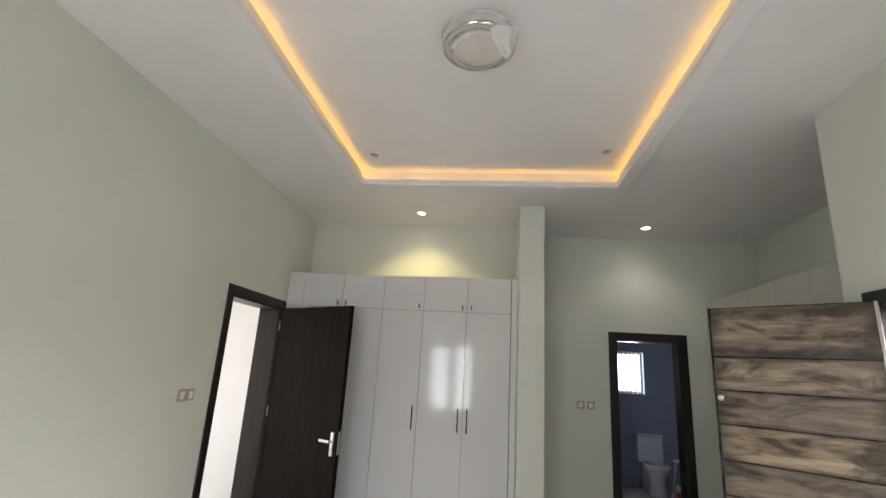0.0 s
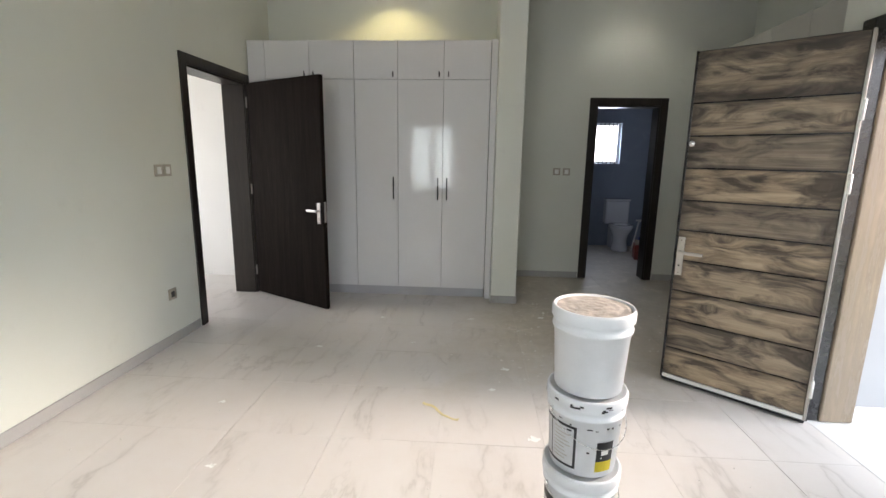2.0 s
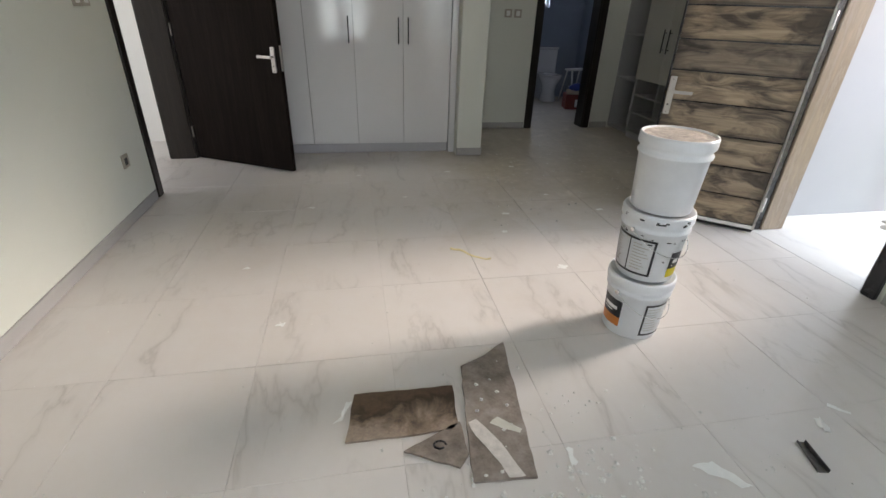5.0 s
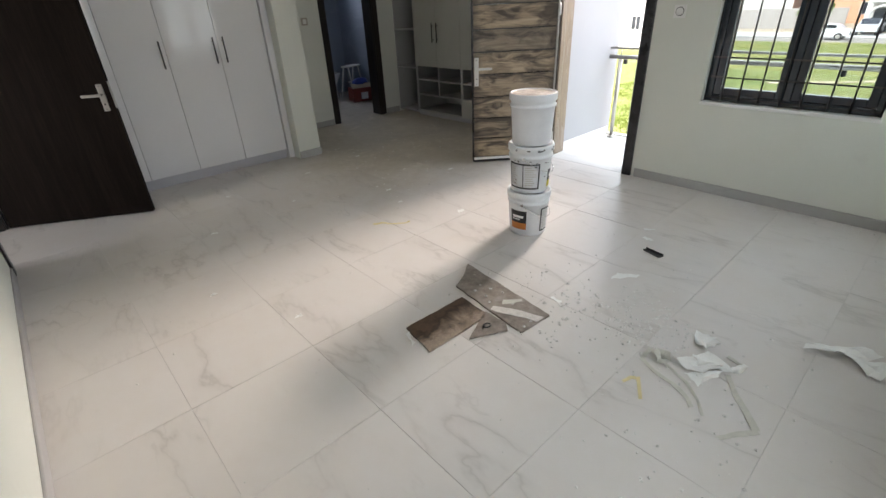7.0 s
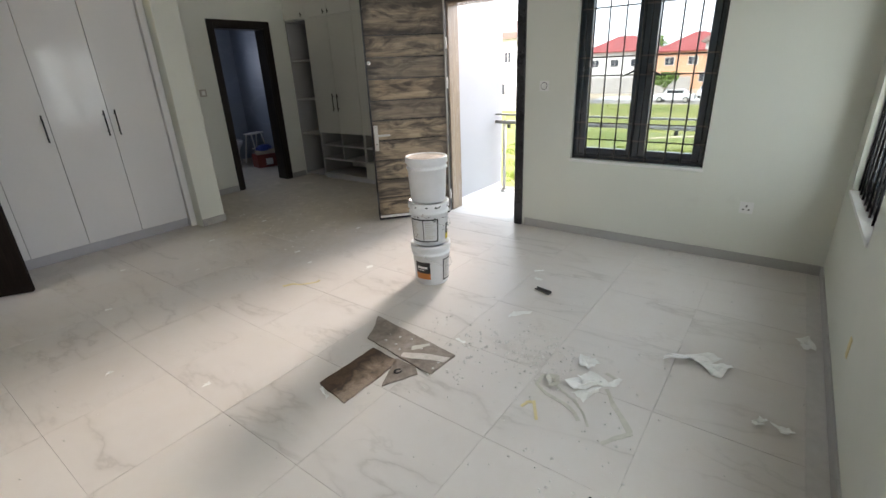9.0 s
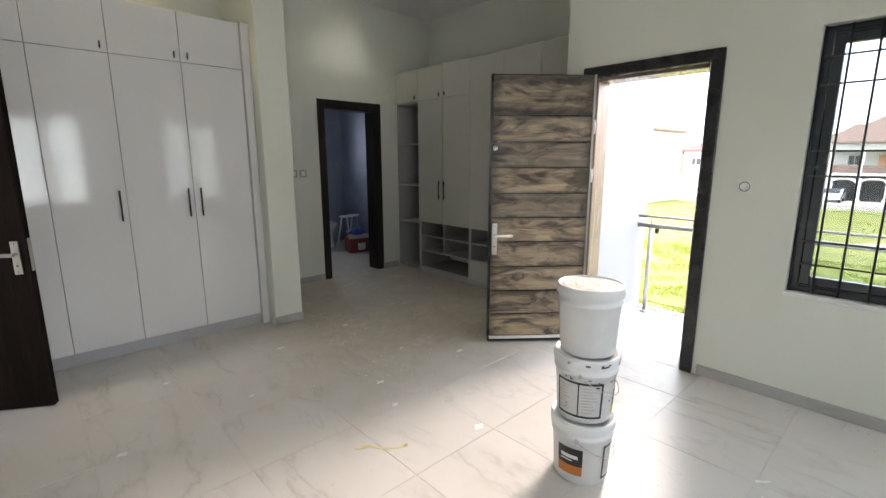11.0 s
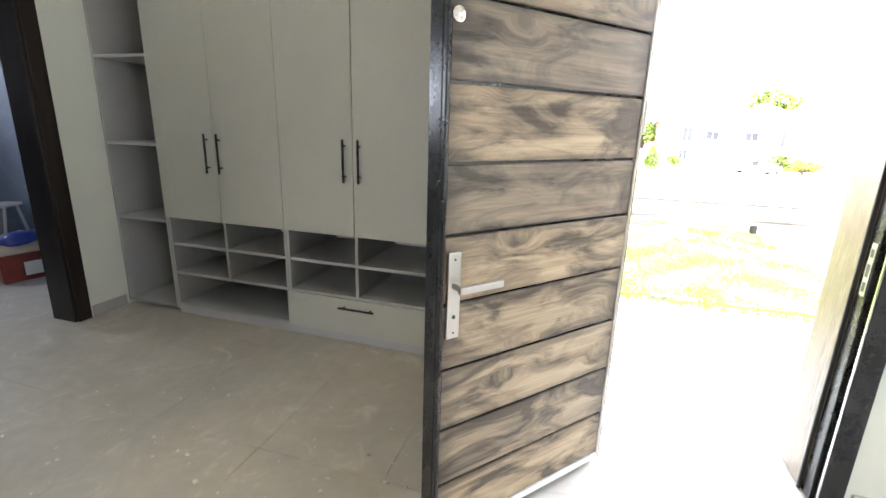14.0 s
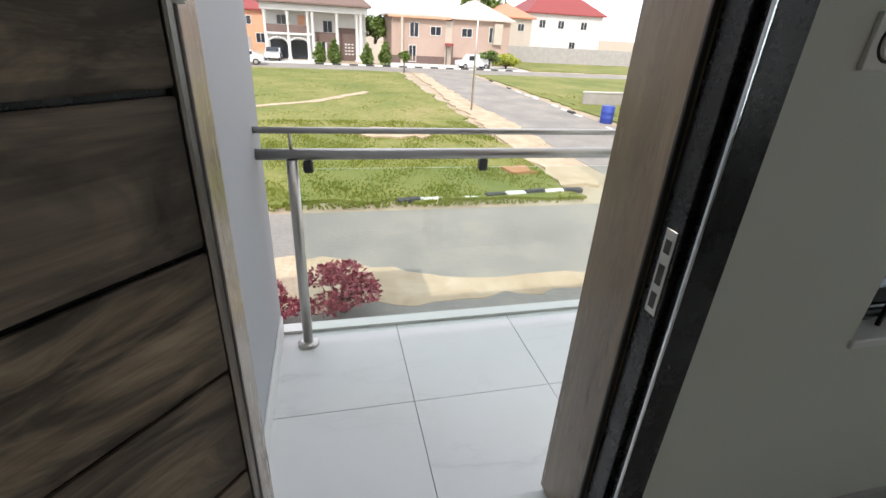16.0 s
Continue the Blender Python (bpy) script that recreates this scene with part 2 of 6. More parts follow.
def thin_glass(name, tint=(0.93, 0.97, 0.95)):
    """A thin clear pane: light goes straight through, gloss grows to the edge."""
    m, nt, b = nodes_of(name)
    nt.nodes.remove(b)
    out = nt.nodes["Material Output"]
    tr, gl, mx, lw = (nt.nodes.new(k) for k in ("ShaderNodeBsdfTransparent", "ShaderNodeBsdfGlossy", "ShaderNodeMixShader", "ShaderNodeLayerWeight"))
    tr.inputs[0].default_value, gl.inputs["Roughness"].default_value = (*tint, 1), 0.02
    lw.inputs["Blend"].default_value = 0.5
    nt.links.new(arith(nt, "ADD", arith(nt, "MULTIPLY", arith(nt, "POWER", lw.outputs["Facing"], 5.0), 0.7), 0.025), mx.inputs[0])
    nt.links.new(tr.outputs[0], mx.inputs[1])
    nt.links.new(gl.outputs[0], mx.inputs[2])
    nt.links.new(mx.outputs[0], out.inputs["Surface"])
    return m


def glow(name, c, strength):
    m, nt, b = nodes_of(name)
    b.inputs["Base Color"].default_value = (*c, 1)
    b.inputs["Emission Color"].default_value, b.inputs["Emission Strength"].default_value = (*c, 1), strength
    return m


M_WALL = paint("wall_paint", (0.69, 0.71, 0.645))
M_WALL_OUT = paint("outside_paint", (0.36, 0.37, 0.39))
M_WALL_COR = paint("corridor_paint", (0.82, 0.82, 0.80))
M_CEIL = paint("ceiling_paint", (0.82, 0.805, 0.80), (0.6, 0.58, 0.56))
M_TILE = marble("floor_tile", (0.70, 0.69, 0.68), (0.36, 0.35, 0.345), (0.60, 0.55, 0.50), thick=(0.52, 0.475, 0.40))
M_BALC = marble("balcony_tile", (0.74, 0.74, 0.73), (0.5, 0.5, 0.5), (0.62, 0.61, 0.58), True, 0.35)
M_GROUT = plain("grout", (0.60, 0.585, 0.56), 0.9, bumps=0.3, scale=20)
M_SKIRT = marble("skirting_tile", (0.43, 0.43, 0.43), (0.28, 0.28, 0.29), (0.38, 0.365, 0.345), False, 0.4)
M_LAM = plain("gloss_laminate", (0.70, 0.70, 0.705), 0.09, var=0.02, scale=2, bumps=0.0)
M_LAM.node_tree.nodes["Principled BSDF"].inputs["Specular IOR Level"].default_value = 0.5
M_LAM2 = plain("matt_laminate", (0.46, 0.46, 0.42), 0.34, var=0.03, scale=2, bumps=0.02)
M_CARC = plain("carcass_board", (0.36, 0.36, 0.36), 0.45, var=0.05, scale=3)
M_PLINTH = plain("plinth_board", (0.42, 0.42, 0.45), 0.35, var=0.06, scale=5)
M_ESP = wood("espresso_veneer", (0.006, 0.0042, 0.003), (0.010, 0.0065, 0.0048), (0.018, 0.012, 0.009), (14, 14, 0.9), 0.72, bumps=0.08)
M_ESP.node_tree.nodes["Principled BSDF"].inputs["Specular IOR Level"].default_value = 0.08
M_CASE = wood("dark_casing", (0.009, 0.0065, 0.005), (0.016, 0.0115, 0.009), (0.03, 0.022, 0.017), (20, 20, 1.2), 0.38, bumps=0.08)
M_PLANK = rustic("rustic_plank")
M_JAMB = wood("jamb_foil", (0.14, 0.108, 0.078), (0.225, 0.176, 0.128), (0.32, 0.255, 0.185), (9, 9, 0.9), 0.27, (0.3, 0.5, 0.7), False, bumps=0.05)
M_BLACK = plain("black_powder_coat", (0.012, 0.012, 0.014), 0.28, var=0.2, scale=8)
M_ALU = plain("dark_aluminium", (0.019, 0.027, 0.037), 0.25, var=0.15, scale=8, coat=0.3)
M_BAR = plain("painted_bar", (0.010, 0.010, 0.012), 0.45, var=0.2, scale=12)
M_STEEL = plain("brushed_steel", (0.52, 0.50, 0.47), 0.34, 1.0, 0.06, 20)
M_CHROME = plain("chrome", (0.75, 0.75, 0.76), 0.10, 1.0, 0.04, 10)
M_WHITEP = plain("white_plastic", (0.78, 0.78, 0.76), 0.35, var=0.04, scale=10)
M_GREYP = plain("grey_plate", (0.40, 0.37, 0.31), 0.4, var=0.06, scale=20)
M_DARKP = plain("dark_plastic", (0.03, 0.03, 0.03), 0.4, var=0.1)
M_GLASS = thin_glass("clear_glass")
M_WINGLASS = thin_glass("tinted_glass", (0.62, 0.66, 0.67))
M_RUBBER = plain("rubber", (0.02, 0.02, 0.02), 0.7)
M_LED = glow("amber_led", (1.0, 0.57, 0.05), 1.4)
M_SPOT = glow("lamp_disc", (1.0, 0.93, 0.74), 14.0)


# ---- mesh helpers ----
def bm_add(bm, tmp, m=None):
    me = bpy.data.meshes.new("tmp")
    if m is not None:
        bmesh.ops.transform(tmp, matrix=m, verts=tmp.verts)
    tmp.to_mesh(me)
    bm.from_mesh(me)
    bpy.data.meshes.remove(me)
    tmp.free()
    return bm


def box(bm, a, b, bevel=0.0, m=None, seg=1):
    tmp = bmesh.new()
    lo, hi = Vector([min(p, q) for p, q in zip(a, b)]), Vector([max(p, q) for p, q in zip(a, b)])
    bmesh.ops.create_cube(tmp, size=1, matrix=Matrix.Translation((lo + hi) / 2) @ Matrix.Diagonal((*(hi - lo), 1)))
    if bevel:
        bmesh.ops.bevel(tmp, geom=tmp.edges[:], offset=min(bevel, min(hi - lo) * 0.45), segments=seg, affect="EDGES", profile=0.7)
    return bm_add(bm, tmp, m)


def rod(bm, p, q, r, r2=None, seg=10):
    p, q = Vector(p), Vector(q)
    tmp = bmesh.new()
    bmesh.ops.create_cone(tmp, cap_ends=True, segments=seg, radius1=r, radius2=r if r2 is None else r2, depth=(q - p).length)
    for f in tmp.faces:
        f.smooth = len(f.verts) == 4
    return bm_add(bm, tmp, Matrix.Translation((p + q) / 2) @ (q - p).to_track_quat("Z", "Y").to_matrix().to_4x4())


def lathe(bm, profile, seg=32, m=None, cap=False):
    tmp = bmesh.new()
    rings = []
    for r, z in profile:
        rings.append([tmp.verts.new((r * math.cos(2 * math.pi * i / seg), r * math.sin(2 * math.pi * i / seg), z)) for i in range(seg)])
    for a, b in zip(rings, rings[1:]):
        for i in range(seg):
            f = tmp.faces.new((a[i], a[(i + 1) % seg], b[(i + 1) % seg], b[i]))
            f.smooth = True
    if cap:
        tmp.faces.new(rings[0][::-1])
        tmp.faces.new(rings[-1])
    return bm_add(bm, tmp, m)


def prism(bm, pts, z0, z1, m=None):
    tmp = bmesh.new()
    lo = [tmp.verts.new((x, y, z0)) for x, y in pts]
    hi = [tmp.verts.new((x, y, z1)) for x, y in pts]
    tmp.faces.new(lo[::-1])
    tmp.faces.new(hi)
    for i in range(len(pts)):
        j = (i + 1) % len(pts)
        tmp.faces.new((lo[i], lo[j], hi[j], hi[i]))
    bmesh.ops.recalc_face_normals(tmp, faces=tmp.faces[:])
    return bm_add(bm, tmp, m)


def mesh_of(name, bm, material):
    me = bpy.data.meshes.new(name)
    bm.to_mesh(me)
    bm.free()
    me.materials.append(material)
    return me


def part(name, bm, material, parent, label=""):
    ob = new(name, mesh_of(name, bm, material))
    ob.parent = parent
    return tagged(ob, label)


def thing(name, loc, rz, label, category, group="", kind=""):
    ob = new(name)
    ob.empty_display_size = 0.1
    ob.matrix_world = pose(*loc, 0, 0, rz)
    return tagged(ob, label, category, group, kind)


def solid(name, bm, material, label, category, kind="structure", group=""):
    return tagged(new(name, mesh_of(name, bm, material)), label, category, group, kind)


def one_box(a, b, bevel=0.0, m=None, seg=1):
    return box(bmesh.new(), a, b, bevel, m, seg)


def wall_boxes(axis, face0, face1, along0, along1, z0, z1, holes):
    """A wall slab along one axis, cut by holes (from, to, bottom, top)."""
    bm = bmesh.new()

    def put(u0, u1, a, b):
        if u1 - u0 > 1e-4 and b - a > 1e-4:
            box(bm, (face0, u0, a) if axis == "y" else (u0, face0, a), (face1, u1, b) if axis == "y" else (u1, face1, b))
    at = along0
    for u0, u1, a, b in sorted(holes):
        put(at, u0, z0, z1)
        put(u0, u1, z0, a)
        put(u0, u1, b, z1)
        at = u1
    put(at, along1, z0, z1)
    return bm


# ---- the shell ----
XW, XE, YS, YB, YN, ZC = -2.09, 2.125, -0.37, 5.60, 6.01, 3.30
XE2 = 2.36                                        # outside face of the east wall
solid("wall_west", wall_boxes("y", XW - 0.22, XW, YS - 0.25, YB + 0.2, -0.2, 3.7, [(4.012, 4.96, -0.2, 2.138)]), M_WALL, "pale green painted wall with a dark framed doorway", "wall")
solid("wall_south", wall_boxes("x", YS - 0.25, YS, XW, XE2, -0.2, 3.7, [(-1.25, -0.20, 0.687, 2.17), (0.80, 1.85, 0.687, 2.17)]), M_WALL, "pale green painted wall with two windows", "wall")
solid("wall_east", wall_boxes("y", XE, XE2, YS, 3.10, -0.2, 3.7, [(0.485, 1.53, 0.687, 2.172), (2.02, 2.89, -0.2, 2.10)]), M_WALL, "pale green painted wall with a barred window and balcony door", "wall")
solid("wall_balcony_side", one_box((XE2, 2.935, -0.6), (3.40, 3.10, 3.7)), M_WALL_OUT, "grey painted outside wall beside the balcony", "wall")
solid("wall_recess_east", one_box((3.24, 3.10, -0.6), (3.40, 8.6, 3.7)), M_WALL, "pale green painted wall behind the tall cupboards", "wall")
solid("wall_recess_north", wall_boxes("x", YN, YN + 0.2, 0.65, 3.24, -0.2, 3.7, [(1.592, 2.32, -0.2, 2.074)]), M_WALL, "pale green painted wall with the bathroom doorway", "wall")
solid("wall_alcove_north", one_box((XW, YB, -0.2), (0.395, YB + 0.2, 3.7)), M_WALL, "pale green painted wall above the wardrobe", "wall")
solid("wall_stub", one_box((0.395, 4.868, -0.2), (0.65, YN + 0.2, 3.7), 0.006), M_WALL, "narrow pale painted wall end beside the wardrobe", "wall")

# ceiling: a border, a raised middle and the cove between them
TX0, TX1, TY0, TY1, ZT = -1.145, 1.245, 0.45, 4.27, 3.40
bm = bmesh.new()
for a, b in (((XW, YS, ZC), (TX0, YN, 3.7)), ((TX1, YS, ZC), (XE, YN, 3.7)), ((TX0, YS, ZC), (TX1, TY0, 3.7)), ((TX0, TY1, ZC), (TX1, YN, 3.7)), ((XE, 3.10, ZC), (3.24, YN, 3.7)), ((TX0, TY0, ZT), (TX1, TY1, 3.7))):
    box(bm, a, b)
ceiling = solid("ceiling", bm, M_CEIL, "white plaster ceiling with a raised tray", "ceiling")
bm = bmesh.new()
# moulding that hangs under the border and stands up as a lip inside the opening
for (x0, y0, x1, y1) in ((TX0 - 0.07, TY0 - 0.07, TX0 + 0.03, TY1 + 0.07), (TX1 - 0.03, TY0 - 0.07, TX1 + 0.07, TY1 + 0.07), (TX0 + 0.03, TY0 - 0.07, TX1 - 0.03, TY0 + 0.03), (TX0 + 0.03, TY1 - 0.03, TX1 - 0.03, TY1 + 0.07)):
    box(bm, (x0, y0, ZC - 0.04), (x1, y1, ZC - 0.001), 0.014, None, 2)
for (x0, y0, x1, y1) in ((TX0 + 0.018, TY0 + 0.018, TX0 + 0.03, TY1 - 0.018), (TX1 - 0.03, TY0 + 0.018, TX1 - 0.018, TY1 - 0.018), (TX0 + 0.03, TY0 + 0.018, TX1 - 0.03, TY0 + 0.03), (TX0 + 0.03, TY1 - 0.03, TX1 - 0.03, TY1 - 0.018)):
    box(bm, (x0, y0, ZC - 0.002), (x1, y1, ZC + 0.022))
solid("tray_moulding", bm, M_CEIL, "white plaster moulding round the ceiling tray", "moulding")
bm = bmesh.new()
for (x0, y0, x1, y1) in ((TX0 + 0.002, TY0 + 0.02, TX0 + 0.012, TY1 - 0.02), (TX1 - 0.012, TY0 + 0.02, TX1 - 0.002, TY1 - 0.02), (TX0 + 0.014, TY0 + 0.002, TX1 - 0.014, TY0 + 0.012), (TX0 + 0.014, TY1 - 0.012, TX1 - 0.014, TY1 - 0.002)):
    box(bm, (x0, y0, ZC + 0.004), (x1, y1, ZC + 0.014))
tagged(new("led_strip", mesh_of("led_strip", bm, M_LED)), "glowing amber strip light in the ceiling cove", "strip light")

# roof slab and lower storey of this house
bm = bmesh.new()
box(bm, (-6, -1.2, 3.7), (2.5, 3.0, 3.9))
box(bm, (-6, 3.0, 3.7), (3.6, 9.2, 3.9))
solid("roof_slab", bm, M_WALL_OUT, "concrete roof slab over the rooms", "roof")
solid("storey_below", one_box((-6, -1.2, -3.28), (3.38, 9.2, -0.62)), M_WALL_OUT, "painted storey below the balcony", "wall")

# ---- floor ----
floor = solid("floor", one_box((-5.2, -0.62, -0.6), (XE2, 8.9, -0.004)), M_GROUT, "marble-look tiled floor, dusty, with fine joints", "floor")
floor_e = solid("floor_recess", one_box((XE2, 3.10, -0.6), (3.24, 8.6, -0.004)), M_GROUT, "tiled floor under the tall cupboards", "floor")
balcony_floor = solid("balcony_floor", one_box((XE2, -1.2, -0.6), (3.40, 2.935, -0.032)), M_GROUT, "balcony slab with pale tiles", "floor")


def tile_mesh(name, w, d, t, mat):
    bm = one_box((-w / 2, -d / 2, -t), (w / 2, d / 2, 0), 0.0008)
    return mesh_of(name, bm, mat)


def lay(parent, mesh, name, x0, x1, y0, y1, step, ox, oy, z):
    """Lays the grid's tiles whose middle falls inside the rectangle."""
    for i in range(math.floor((x0 - ox) / step) - 1, math.ceil((x1 - ox) / step) + 1):
        for j in range(math.floor((y0 - oy) / step) - 1, math.ceil((y1 - oy) / step) + 1):
            cx, cy = ox + (i + 0.5) * step, oy + (j + 0.5) * step
            if x0 <= cx <= x1 and y0 <= cy <= y1:
                ob = new(name, mesh)
                ob.parent = parent
                ob.location = (cx, cy, z + random.uniform(-0.0006, 0.0006))
                ob.rotation_euler = (0, 0, random.choice((0, 0, math.pi)))


STEP = 0.553
tile_me = tile_mesh("tile", STEP - 0.0012, STEP - 0.0012, 0.011, M_TILE)
lay(floor, tile_me, "tile", -2.3, 2.24, -0.5, 6.1, STEP, 0.045, 1.372, 0)
lay(floor, tile_me, "tile", -5.0, -2.3, 3.6, 5.8, STEP, 0.045, 1.372, 0)
lay(floor, tile_me, "tile", 0.9, 3.2, 6.1, 8.6, STEP, 0.045, 1.372, 0)
lay(floor_e, tile_me, "tile", 2.24, 2.7, 3.0, 6.1, STEP, 0.045, 1.372, 0)
balc_me = tile_mesh("balcony_tile", 0.5605, 0.5605, 0.011, M_BALC)
lay(balcony_floor, balc_me, "tile", 2.4, 3.4, -1.2, 2.95, 0.563, 2.825, 2.406, -0.02)
solid("door_sill", one_box((XE + 0.002, 2.02, -0.012), (XE2 + 0.004, 2.89, 0.002), 0.001), M_BALC, "pale stone sill under the balcony door", "sill")

# skirting tiles
bm = bmesh.new()
SK, SH = 0.012, 0.075
for a, b in (((XW, YS, 0), (XW + SK, 3.91, SH)), ((XE - SK, YS + SK, 0), (XE, 1.955, SH)), ((XW + SK, YS, 0), (XE - SK, YS + SK, SH)), ((0.65, YN - SK, 0), (1.502, YN, SH)), ((2.412, YN - SK, 0), (2.65, YN, SH)),
             ((0.395, 4.856, 0), (0.65, 4.868, SH)), ((0.65, 4.87, 0), (0.662, YN - SK, SH)), ((2.126, 3.10, 0), (2.66, 3.112, SH))):
    box(bm, a, b, 0.003)
solid("baseboard", bm, M_SKIRT, "grey tile skirting along the walls", "baseboard")
solid("baseboard_balcony", one_box((XE2, 2.923, -0.02), (3.36, 2.935, 0.07), 0.003), M_BALC, "white tile skirting on the balcony", "baseboard")

# unseen wall, added to cut the low sky light reaching the south windows
solid("sky_block_wall", one_box((-9, -6.2, -3.3), (4.0, -6.0, 3.0)), M_WALL_OUT, "plain unseen wall added to block low sky from the south", "wall")

# corridor beyond the west doorway
solid("wall_corridor_north", one_box((-5.2, YB, -0.2), (XW - 0.22, YB + 0.2, 3.7)), M_WALL_COR, "plain white corridor wall", "wall")
solid("wall_corridor_south", one_box((-5.2, 3.3, -0.2), (XW - 0.22, 3.5, 3.7)), M_WALL_COR, "plain white corridor wall", "wall")
# opening added for the fill lamp; no window is known here
solid("wall_corridor_west", wall_boxes("y", -5.4, -5.2, 3.3, YB + 0.2, -0.2, 3.7, [(3.6, 4.8, 0.9, 2.3)]), M_WALL_COR, "white corridor wall with an added unseen opening", "wall")
solid("ceiling_corridor", one_box((-5.2, 3.3, 3.3), (XW - 0.22, YB, 3.5)), M_CEIL, "white corridor ceiling", "ceiling")

# ---- doors ----
def door_frame(name, axis, face, back, u0, u1, top, cw, label, mat_in, proud=0.014, both=True):
    """Casing round an opening u0..u1 and the lining through the wall. axis is the wall's long axis; face the room side."""
    s = 1 if back > face else -1
    root = thing(name, (0, 0, 0), 0, label, "door frame", kind="structure")

    def b(fa, fb, ua, ub, z0, z1, bev=0.003):
        return one_box((fa, ua, z0) if axis == "y" else (ua, fa, z0), (fb, ub, z1) if axis == "y" else (ub, fb, z1), bev)
    f0, f1 = face - s * proud, face + s * 0.002
    part("casing", b(f0, f1, u0 - cw, u0 + 0.006, 0, top + cw), M_CASE, root)
    part("casing", b(f0, f1, u1 - 0.006, u1 + cw, 0, top + cw), M_CASE, root)
    part("casing", b(f0, f1, u0 + 0.006, u1 - 0.006, top - 0.006, top + cw), M_CASE, root)
    part("jamb", b(f1, back, u0 - 0.001, u0 + 0.022, 0, top), mat_in, root)
    part("jamb", b(f1, back, u1 - 0.022, u1 + 0.001, 0, top), mat_in, root)
    part("jamb", b(f1, back, u0 + 0.022, u1 - 0.022, top - 0.022, top + 0.001), mat_in, root)
    g0, g1 = back, back + s * proud
    if both:
        part("casing", b(g0, g1, u0 - cw, u0 + 0.006, 0, top + cw), M_CASE, root)
        part("casing", b(g0, g1, u1 - 0.006, u1 + cw, 0, top + cw), M_CASE, root)
        part("casing", b(g0, g1, u0 + 0.006, u1 - 0.006, top - 0.006, top + cw), M_CASE, root)
    return root


def lever_handle(parent, x, z, y, sgn, lever, plate_h=0.19, lever_len=0.12):
    """Long plate, lever and keyhole on the face at y that looks to sgn; the lever points along lever (-1 or 1)."""
    plate = part("handle_plate", one_box((x - 0.02, y, z - plate_h * 0.62), (x + 0.02, y + sgn * 0.009, z + plate_h * 0.38), 0.004, None, 2), M_STEEL, parent, "brushed steel handle plate")
    bm = bmesh.new()
    rod(bm, (x, y + sgn * 0.008, z), (x, y + sgn * 0.05, z), 0.009)
    box(bm, (x - 0.01 * lever, y + sgn * 0.040, z - 0.011), (x + lever * lever_len, y + sgn * 0.053, z + 0.009), 0.004, None, 2)
    part("lever", bm, M_STEEL, plate)
    bm = bmesh.new()
    rod(bm, (x, y + sgn * 0.008, z - plate_h * 0.36), (x, y + sgn * 0.0105, z - plate_h * 0.36), 0.006)
    for dz in (0.30, -0.55):
        rod(bm, (x, y + sgn * 0.008, z + plate_h * dz), (x, y + sgn * 0.0102, z + plate_h * dz), 0.003)
    part("keyhole", bm, M_DARKP, plate)


# espresso door standing open into the room
door_frame("door_1", "y", XW, XW - 0.22, 4.012, 4.96, 2.138, 0.078, "dark espresso door frame in the west wall", M_CASE)
d1 = thing("bedroom_door", (-2.068, 4.952, 0), -29.8, "dark espresso wooden door standing open into the room", "door")
part("leaf", one_box((0, 0, 0.012), (1.045, 0.045, 2.132), 0.003), M_ESP, d1)
part("lock_edge", one_box((1.045, 0.010, 0.84), (1.048, 0.035, 1.03), 0.001), M_STEEL, d1, "steel lock face on the door's edge")
lever_handle(d1, 0.99, 0.945, 0.0, -1, -1)
lever_handle(d1, 0.99, 0.945, 0.045, 1, -1)
for z in (0.25, 1.1, 1.95):
    bm = bmesh.new()
    rod(bm, (-0.004, -0.006, z - 0.05), (-0.004, -0.006, z + 0.05), 0.007)
    part("hinge", bm, M_STEEL, d1)

door_frame("door_2", "x", YN, YN + 0.2, 1.592, 2.32, 2.072, 0.078, "dark wooden frame of the bathroom doorway", M_CASE)

# balcony door: steel frame with rebates, leaf clad in rustic boards
df = thing("door_3", (0, 0, 0), 0, "black steel door frame with wood-foil jambs", "door frame", kind="structure")
for y0, y1, z0, z1 in ((1.984, 2.058, 0, 2.135), (2.862, 2.942, 0, 2.135), (2.058, 2.862, 2.058, 2.135)):
    part("casing", one_box((2.102, y0, z0), (2.128, y1, z1), 0.003), M_BLACK, df)
part("rebate", one_box((2.128, 2.018, 0.004), (2.186, 2.074, 2.10), 0.002), M_BLACK, df, "black rebate of the door frame")
part("rebate", one_box((2.128, 2.872, 0.004), (2.186, 2.894, 2.10), 0.002), M_BLACK, df)
part("rebate", one_box((2.128, 2.074, 2.062), (2.186, 2.872, 2.102), 0.002), M_BLACK, df)
part("edge_strip", one_box((2.1005, 2.0585, 0.004), (2.108, 2.0635, 2.058), 0.001), M_CHROME, df, "thin bright metal edge strip")
part("seal", one_box((2.1865, 2.075, 0.006), (2.196, 2.088, 2.06), 0.002), M_RUBBER, df, "dark rubber door seal")
part("jamb", one_box((2.188, 2.002, 0.004), (2.385, 2.082, 2.08), 0.006), M_JAMB, df, "wood-foil steel jamb")
part("jamb", one_box((2.188, 2.858, 0.004), (2.368, 2.925, 2.08), 0.006), M_JAMB, df, "wood-foil steel jamb")
part("jamb", one_box((2.188, 2.082, 2.04), (2.385, 2.858, 2.102), 0.006), M_JAMB, df, "wood-foil steel jamb")
strike = part("strike_plate", one_box((2.136, 2.074, 0.798), (2.166, 2.0765, 0.975), 0.001), M_STEEL, df, "steel strike plate with three slots")
